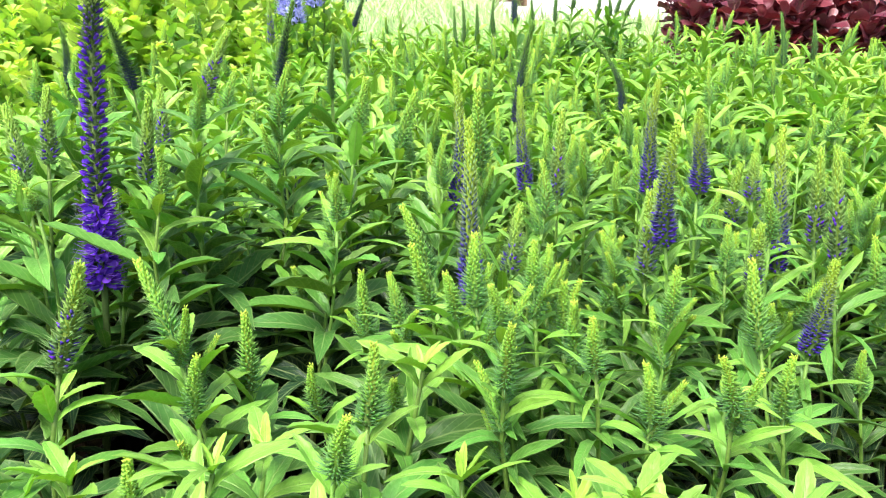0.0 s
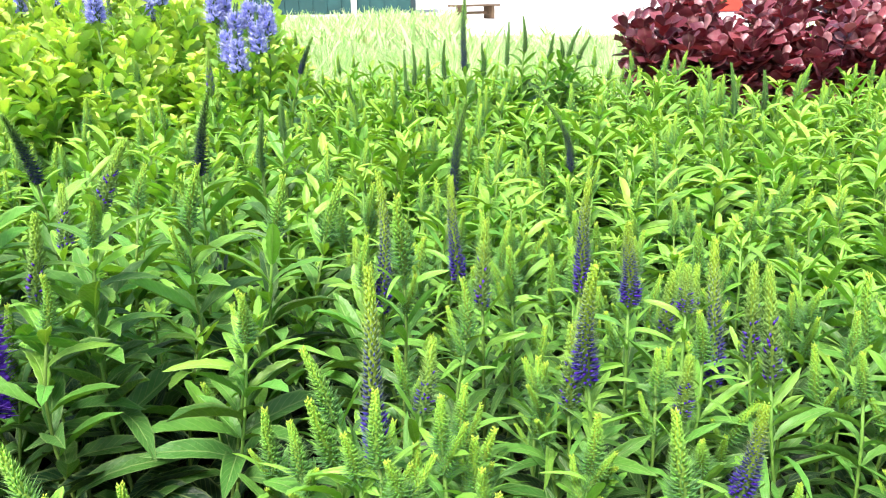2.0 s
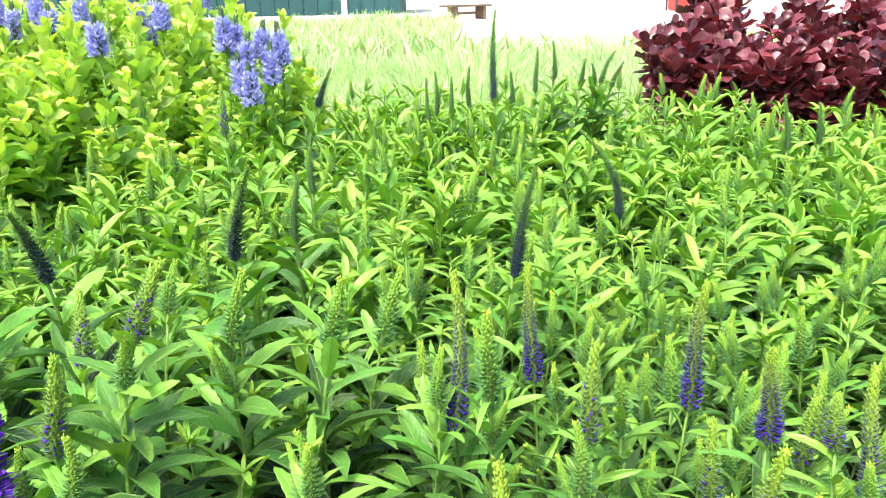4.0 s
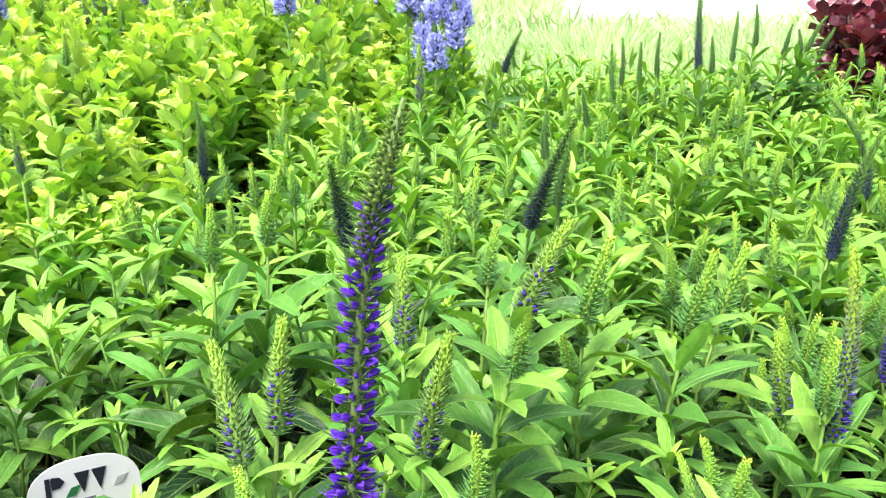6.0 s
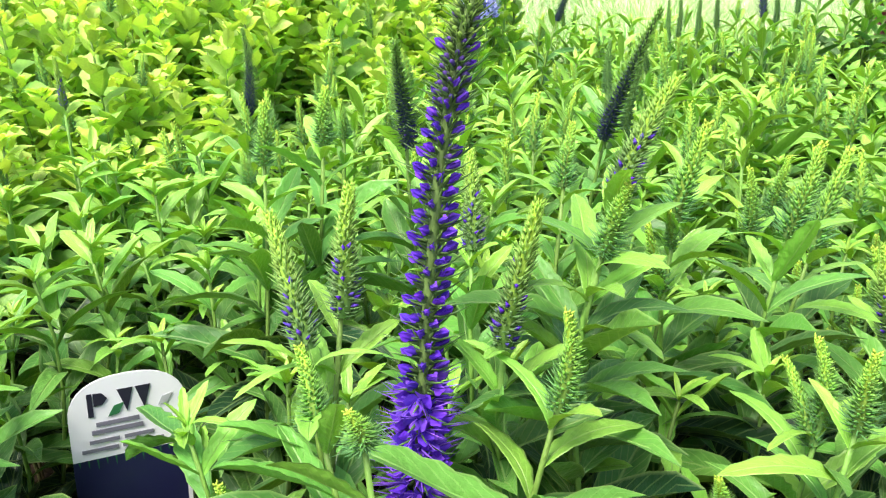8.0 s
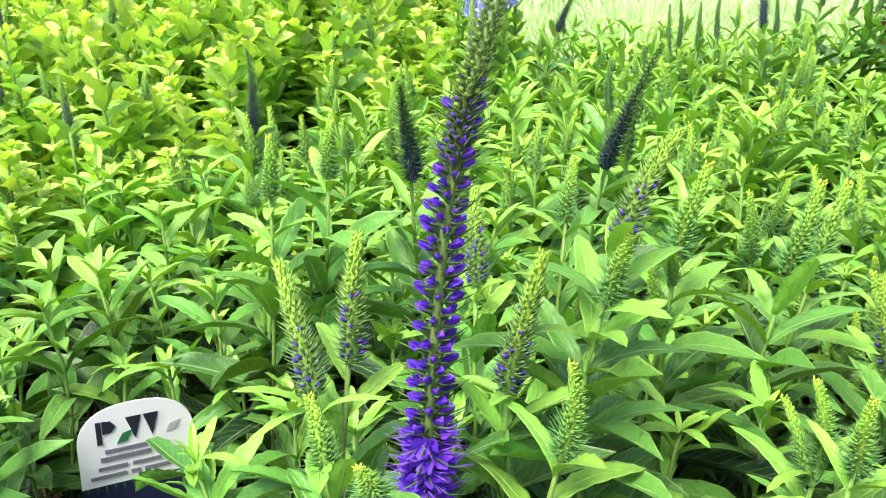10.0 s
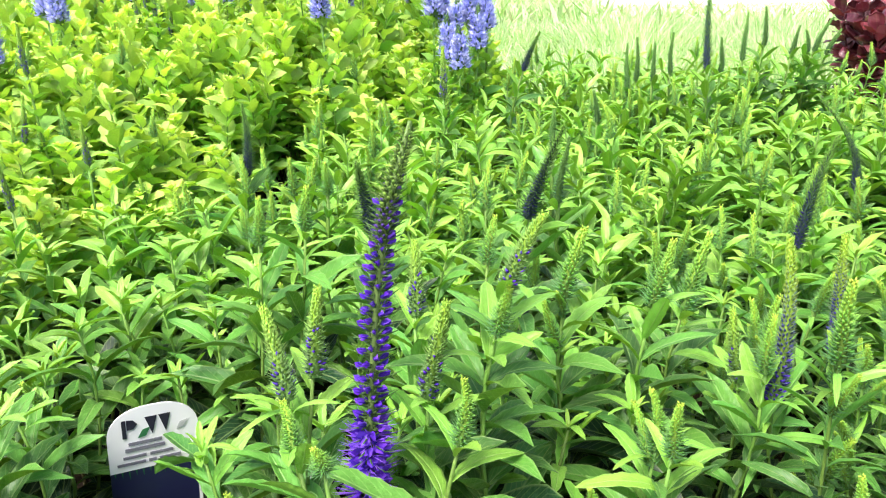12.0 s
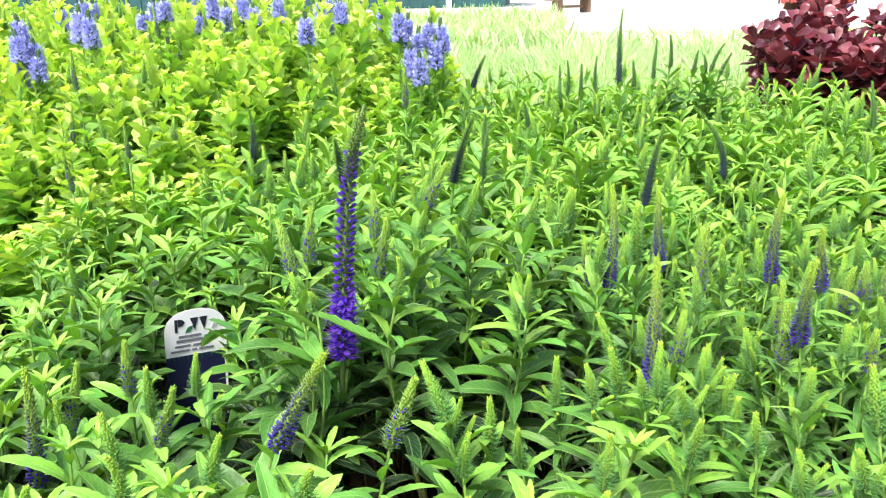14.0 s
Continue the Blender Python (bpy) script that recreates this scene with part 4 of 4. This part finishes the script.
for x, y, z in ((-0.97, 1.40, 0.61), (-0.99, 1.42, 0.585), (-0.955, 1.43, 0.60), (-0.96, 1.41, 0.56), (-0.985, 1.43, 0.635), (-0.94, 1.40, 0.575), (-1.00, 1.45, 0.60), (-0.86, 1.45, 0.63), (-0.89, 1.48, 0.64)):
    bluekey(x, y, z)
bluekey(-0.755, 1.20, 0.575, "tinge", 0.05), bluekey(-0.78, 1.22, 0.485, "tinge", 0.05), bluekey(-0.69, 1.03, 0.45, "tinge", 0.05), bluekey(-0.63, 1.10, 0.48, "tinge", 0.045)
rng = random.Random(22)
for k in range(16):
    y = rng.uniform(1.65, 1.95)
    x = rng.uniform(-1.15, -0.50)
    bluekey(x, y, 0.635 + rng.uniform(-0.02, 0.03), "sky" if rng.random() < 0.75 else "tinge", rng.uniform(0.04, 0.06))
rng = random.Random(21)
for k in range(26):
    y = rng.uniform(1.85, 2.6)
    bluekey(rng.uniform(-1.9, -0.42), y, 0.60 + 0.06 * (y - 1.8) + rng.uniform(-0.03, 0.05))
blue_of = {p: [] for p in gold_spots}
for k in blue:
    blue_of[min(gold_spots, key=lambda p: math.hypot(p[0] - k[0], p[1] - k[1]))].append(k)
for n, (px, py) in enumerate(gold_spots):
    rng = random.Random(5000 + n)
    plant = thing("golden_speedwell_plant", GOLD_BLUE if blue_of[(px, py)] else GOLD_LABEL, "potted plant", "golden plants in pots", at=(px, py, 0))
    part("pot", POT, plant, "black plastic nursery pot")
    part("soil", SOIL, plant)
    for k in range(11):
        a, r = rng.uniform(0, 6.28), 0.118 * math.sqrt(rng.random())
        x, y = r * math.cos(a), r * math.sin(a)
        topz = min(0.42 + 0.22 * min(1.0, max(0.0, (py - 0.95) / 0.95)), 0.68 if px < -0.42 else 0.535) + rng.uniform(-0.07, 0.015) - 0.06 * max(0.0, 1 - (golden_edge(py) - 0.07 - px) / 0.22)
        m = Matrix.Translation((x * 0.8, y * 0.8, 0.12)) @ Matrix.Rotation(rng.uniform(0, 6.28), 4, "Z") @ Matrix.Rotation(rng.uniform(-0.15, 0.15), 4, "X") @ Matrix.Diagonal((1.0, 1.0, (topz - 0.12) / 0.32, 1))
        part("leafy_stem", rng.choice(GOLD_STEMS), plant, m=m)
        if rng.random() < (0.25 if px < -0.6 else 0.06):
            part("flower_spike", rng.choice(SPIKES["bud_far"]), plant, m=Matrix.Translation(m @ Vector((0, 0, 0.315))) @ Matrix.Rotation(rng.uniform(0, 6.28), 4, "Z") @ Matrix.Rotation(rng.uniform(-0.2, 0.2), 4, "X") @ Matrix.Scale(rng.uniform(0.6, 0.9), 4))
    for x, y, z, kind, length, lx in blue_of[(px, py)]:
        lean = Vector((lx + rng.uniform(-0.1, 0.1), rng.uniform(-0.1, 0.1), 1)).normalized()
        foot = Vector((x - px, y - py, z)) - lean * length
        line = bend_line(soil_spot((x, y), px, py), foot, lean)
        v, f = tube(line, [0.0018] * 8, 4)
        b = Builder()
        b.add(v, f, None, stem_colors(7, 4))
        for p, way, roll, size, age in leaf_plan(line, rng, False, True, 0.75):
            if p.z > 0.40:
                lv, lf, luv = GOLD_FAR[rng.randrange(5)]
                b.add(move(lv, aim(p, way, roll, [size * 0.62] * 3)), lf, luv, mixc((0.14, 0.38, 0.06), (0.40, 0.66, 0.11), age + rng.uniform(-0.2, 0.2)), 1)
        stalk = part("flowering_stem", b.mesh("stalk", [M_STEM, M_GOLD]), plant)
        thick = 1.15 if kind == "sky" else 0.7
        part("flower_spike", rng.choice(SPIKES[kind]), stalk, m=up_aim(foot, lean, rng.uniform(0, 6.28)) @ Matrix.Diagonal((thick, thick, length / SPIKE_LEN[kind] * rng.uniform(0.9, 1.25), 1)))

# ---- dark red leafy plants ----
RED_AGES = [(0.085, 0.014, 0.024), (0.16, 0.024, 0.038), (0.24, 0.055, 0.070), (0.34, 0.15, 0.16)]
RED = [[leaf_mesh(10, 0.74, a, dict(s, arch=s["arch"] * 0.5 - 0.25, fold=s["fold"] * 0.6), 0.03, 2, 0.9, "red_leaf", (0.62, 0.30), M_RED) for s in SHAPES] for a in RED_AGES]
RED_LOW = [blade(5, 0.74, s["arch"] * 0.5 - 0.25, s["fold"] * 0.6, 0.0, s["twist"], 0.04, (0.62, 0.30), 1) for s in SHAPES]
for n, (px, py) in enumerate([(0.650, 2.19), (0.815, 2.15), (1.01, 2.10), (0.73, 2.40), (0.94, 2.34), (1.18, 2.30), (0.80, 2.62), (1.04, 2.56), (1.30, 2.14), (1.38, 2.40), (1.26, 2.60), (1.52, 2.24), (0.735, 2.24), (0.91, 2.20), (1.10, 2.17), (0.655, 2.36), (1.16, 2.06)]):
    rng = random.Random(7000 + n)
    plant = thing("red_leaf_plant", "dark maroon leafy plant with glossy spoon-shaped leaves in a pot", "potted plant", "dark red plants in pots", at=(px, py, 0))
    part("pot", POT, plant, "black plastic nursery pot")
    part("soil", SOIL, plant)
    for s in range(8):
        a, r = s * 0.8 + rng.uniform(-0.3, 0.3), rng.uniform(0.02, 0.11)
        top = Vector((r * 1.2 * math.cos(a), r * 1.2 * math.sin(a), 0.50 + 0.12 * min(1, max(0, py - 1.95)) / 0.5 - r * 0.8 + rng.uniform(-0.03, 0.03)))
        line = bend_line((0.04 * math.cos(a), 0.04 * math.sin(a), 0.12), top, (0.3 * math.cos(a), 0.3 * math.sin(a), 1))
        v, f = tube(line, [0.0035 - 0.0002 * i for i in range(8)], 5)
        b = Builder()
        b.add(v, f, None, (0.09, 0.02, 0.02))
        for k in range(38):
            p, d = on_line(line, 0.30 + 0.68 * (k + 0.5) / 38)
            az, e, size = k * 2.4 + 1.1, rng.uniform(-0.2, 0.7), rng.uniform(0.040, 0.056)
            rv, rf, ruv = RED_LOW[rng.randrange(5)]
            b.add(move(rv, aim(p, Vector((math.cos(az) * math.cos(e), math.sin(az) * math.cos(e), math.sin(e))), rng.uniform(-0.6, 0.6), (size, size, size))), rf, ruv, RED_AGES[rng.randrange(3)], 1)
        stalk = part("leafy_stem", b.mesh("stalk", [M_STEM, M_RED]), plant)
        for k in range(9):
            t = 0.60 + 0.40 * (k + 1) / 9
            p, d = on_line(line, t)
            az = k * 2.4 + rng.uniform(-0.3, 0.3)
            e = 0.15 + 0.9 * t ** 2 + rng.uniform(-0.35, 0.3)
            way = (math.cos(az) * math.cos(e), math.sin(az) * math.cos(e), math.sin(e))
            size = rng.uniform(0.040, 0.056) * (1.0 - 0.25 * max(0, t - 0.8) / 0.2)
            part("leaf", RED[min(3, int(rng.random() ** 1.3 * 4))][rng.randrange(5)], stalk, m=aim(p, way, rng.uniform(-0.6, 0.6), (size, size, size)))

# ---- soft pale grasses behind the bed ----
def grass(name, count, x0, x1, y0, y1, height, seed, label, tints, wide):
    r = np.random.RandomState(seed)
    u = r.rand(count)
    y = y0 + (y1 - y0) * u
    x = x0 + (x1 - x0) * r.rand(count)
    clump = np.array([noise.noise((a * 2.2, c * 2.2, 3.0)) for a, c in zip(x, y)])
    fine = np.array([noise.noise((a * 9, c * 9, 8.0)) for a, c in zip(x, y)])
    h = height(x, y) * (0.9 + 0.22 * clump + 0.12 * fine) * (0.72 + 0.34 * r.rand(count))
    lean, az = 0.15 + 0.75 * r.rand(count) ** 1.3, r.rand(count) * 6.283
    w = wide * (0.5 + r.rand(count))
    pa = r.rand(count) * 6.283
    cx, cy = np.cos(pa) * w, np.sin(pa) * w
    rows = []
    for k, (t, s) in enumerate(((0.45, 1.0), (0.78, 0.8), (1.0, 0.12))):
        ox, oy = np.cos(az) * lean * h * t * t, np.sin(az) * lean * h * t * t
        z = h * t * (1 - 0.15 * t * lean)
        rows.append(np.stack([np.stack([x + ox - cx * s, y + oy - cy * s, z], 1), np.stack([x + ox + cx * s, y + oy + cy * s, z], 1)], 1))
    v = np.stack(rows, 1).reshape(-1, 3)
    i = np.arange(count)[:, None] * 6
    f = np.concatenate([i + (0, 1, 3, 2), i + (2, 3, 5, 4)], 0)
    c = np.array(tints)[r.randint(0, len(tints), count)] * (0.85 + 0.3 * np.clip(clump + 0.5, 0, 1))[:, None]
    b = Builder()
    b.add(v, f.tolist(), None, np.repeat(c, 6, 0))
    thing(name, label, "grass", kind="stuff", data=b.mesh(name, [M_GRASS]))


PALE = [(0.47, 0.64, 0.31), (0.55, 0.66, 0.38), (0.39, 0.61, 0.25), (0.60, 0.67, 0.45), (0.30, 0.56, 0.20)]
grass("pale_grass", 80000, -0.9, 2.6, 2.12, 4.6, lambda x, y: 0.405 + 0.02 * np.minimum(1, y - 2.1) + 0.025 * np.sin(x * 6.5 + y * 2) * np.sin(x * 2.3 - y * 3), 5, "soft pale green grasses massed behind the bed", PALE, 0.0036)
grass("lawn_grass", 40000, -6.0, 6.0, 4.6, 12.5, lambda x, y: np.where((y > 6.2) & (x > 0.03 * y - 0.05), 0.04, 0.45 + 0.05 * np.sin(x * 1.7 + y) * np.sin(y * 0.9 - x * 0.6)), 6, "distant pale lawn and low planting", PALE, 0.011)

# ---- ground, paving and the far side ----
def sheet(name, x0, x1, y0, y1, z, mat, label, category):
    bm = bmesh.new()
    bmesh.ops.create_grid(bm, x_segments=24, y_segments=24, size=0.5)
    for v in bm.verts:
        v.co = (x0 + (x1 - x0) * (v.co.x + 0.5), y0 + (y1 - y0) * (v.co.y + 0.5), z)
    return thing(name, label, category, kind="structure", data=bm_mesh(name, bm, mat))


def box(bm, x0, x1, y0, y1, z0, z1, bevel=0.0):
    m = Matrix.Translation(((x0 + x1) / 2, (y0 + y1) / 2, (z0 + z1) / 2)) @ Matrix.Diagonal((x1 - x0, y1 - y0, z1 - z0, 1))
    r = bmesh.ops.create_cube(bm, size=1.0, matrix=m)
    if bevel:
        edges = list({e for v in r["verts"] for e in v.link_edges})
        bmesh.ops.bevel(bm, geom=edges, offset=bevel, segments=2, affect="EDGES")


def box_part(name, parent, mat, *dims, bevel=0.01, label=""):
    bm = bmesh.new()
    box(bm, *dims, bevel)
    return part(name, bm_mesh(name, bm, mat), parent, label)


sheet("ground", -400, 400, -300, 600, -0.012, M_PAVE, "pale concrete ground reaching the distance", "ground")
sheet("weed_mat", -4.0, 4.0, -1.5, 5.2, -0.004, M_MAT, "black woven weed fabric under the pots", "ground cover")

bench = thing("wooden_bench", "low weathered brown wooden bench on pale paving", "bench", at=(1.0, 22.0, 0), turn=35)
for k in range(3):
    box_part("board", bench, M_WOOD, -0.78, 0.62, -0.22 + 0.15 * k, -0.08 + 0.15 * k, 0.31, 0.36)
for sx in (-0.55, 0.35):
    box_part("leg", bench, M_WOOD, sx, sx + 0.10, -0.18, 0.18, 0.0, 0.31)
box_part("rail", bench, M_WOOD, -0.35, 0.35, -0.03, 0.03, 0.12, 0.19)

house = thing("garden_building", "low teal building with cream trim across the paving", "building", at=(-6.0, 30.0, 0))
box_part("wall", house, M_TEAL, -14, 5, 0.0, 6.0, 0.0, 3.2, bevel=0.02)
for k in range(38):
    box_part("batten", house, M_TEAL, -14 + 0.5 * k, -13.95 + 0.5 * k, -0.04, -0.002, 0.0, 3.1, bevel=0.0)
door_post = box_part("post", house, M_CREAM, 2.9, 3.1, -0.06, -0.004, 0.0, 3.1, bevel=0.01, label="cream-painted corner post")
box_part("roof", house, M_ROOF, -14.5, 5.5, -0.6, 6.6, 3.2, 3.5, bevel=0.05)
stall = thing("market_stall", "red-skirted market stall with dark frame on the paving", "stall", at=(8.3, 26.0, 0))
box_part("skirt", stall, M_SIGNRED, -0.9, 0.9, -0.5, 0.5, 0.02, 0.75, bevel=0.03)
box_part("counter", stall, M_CREAM, -1.0, 1.0, -0.6, 0.6, 0.75, 0.8, bevel=0.01)
for sx in (-0.95, 0.9):
    for sy in (-0.55, 0.5):
        box_part("post", stall, M_ROOF, sx, sx + 0.05, sy, sy + 0.05, 0.0, 2.2, bevel=0.005)
box_part("canopy", stall, M_SIGNRED, -1.1, 1.1, -0.7, 0.7, 2.2, 2.28, bevel=0.02)
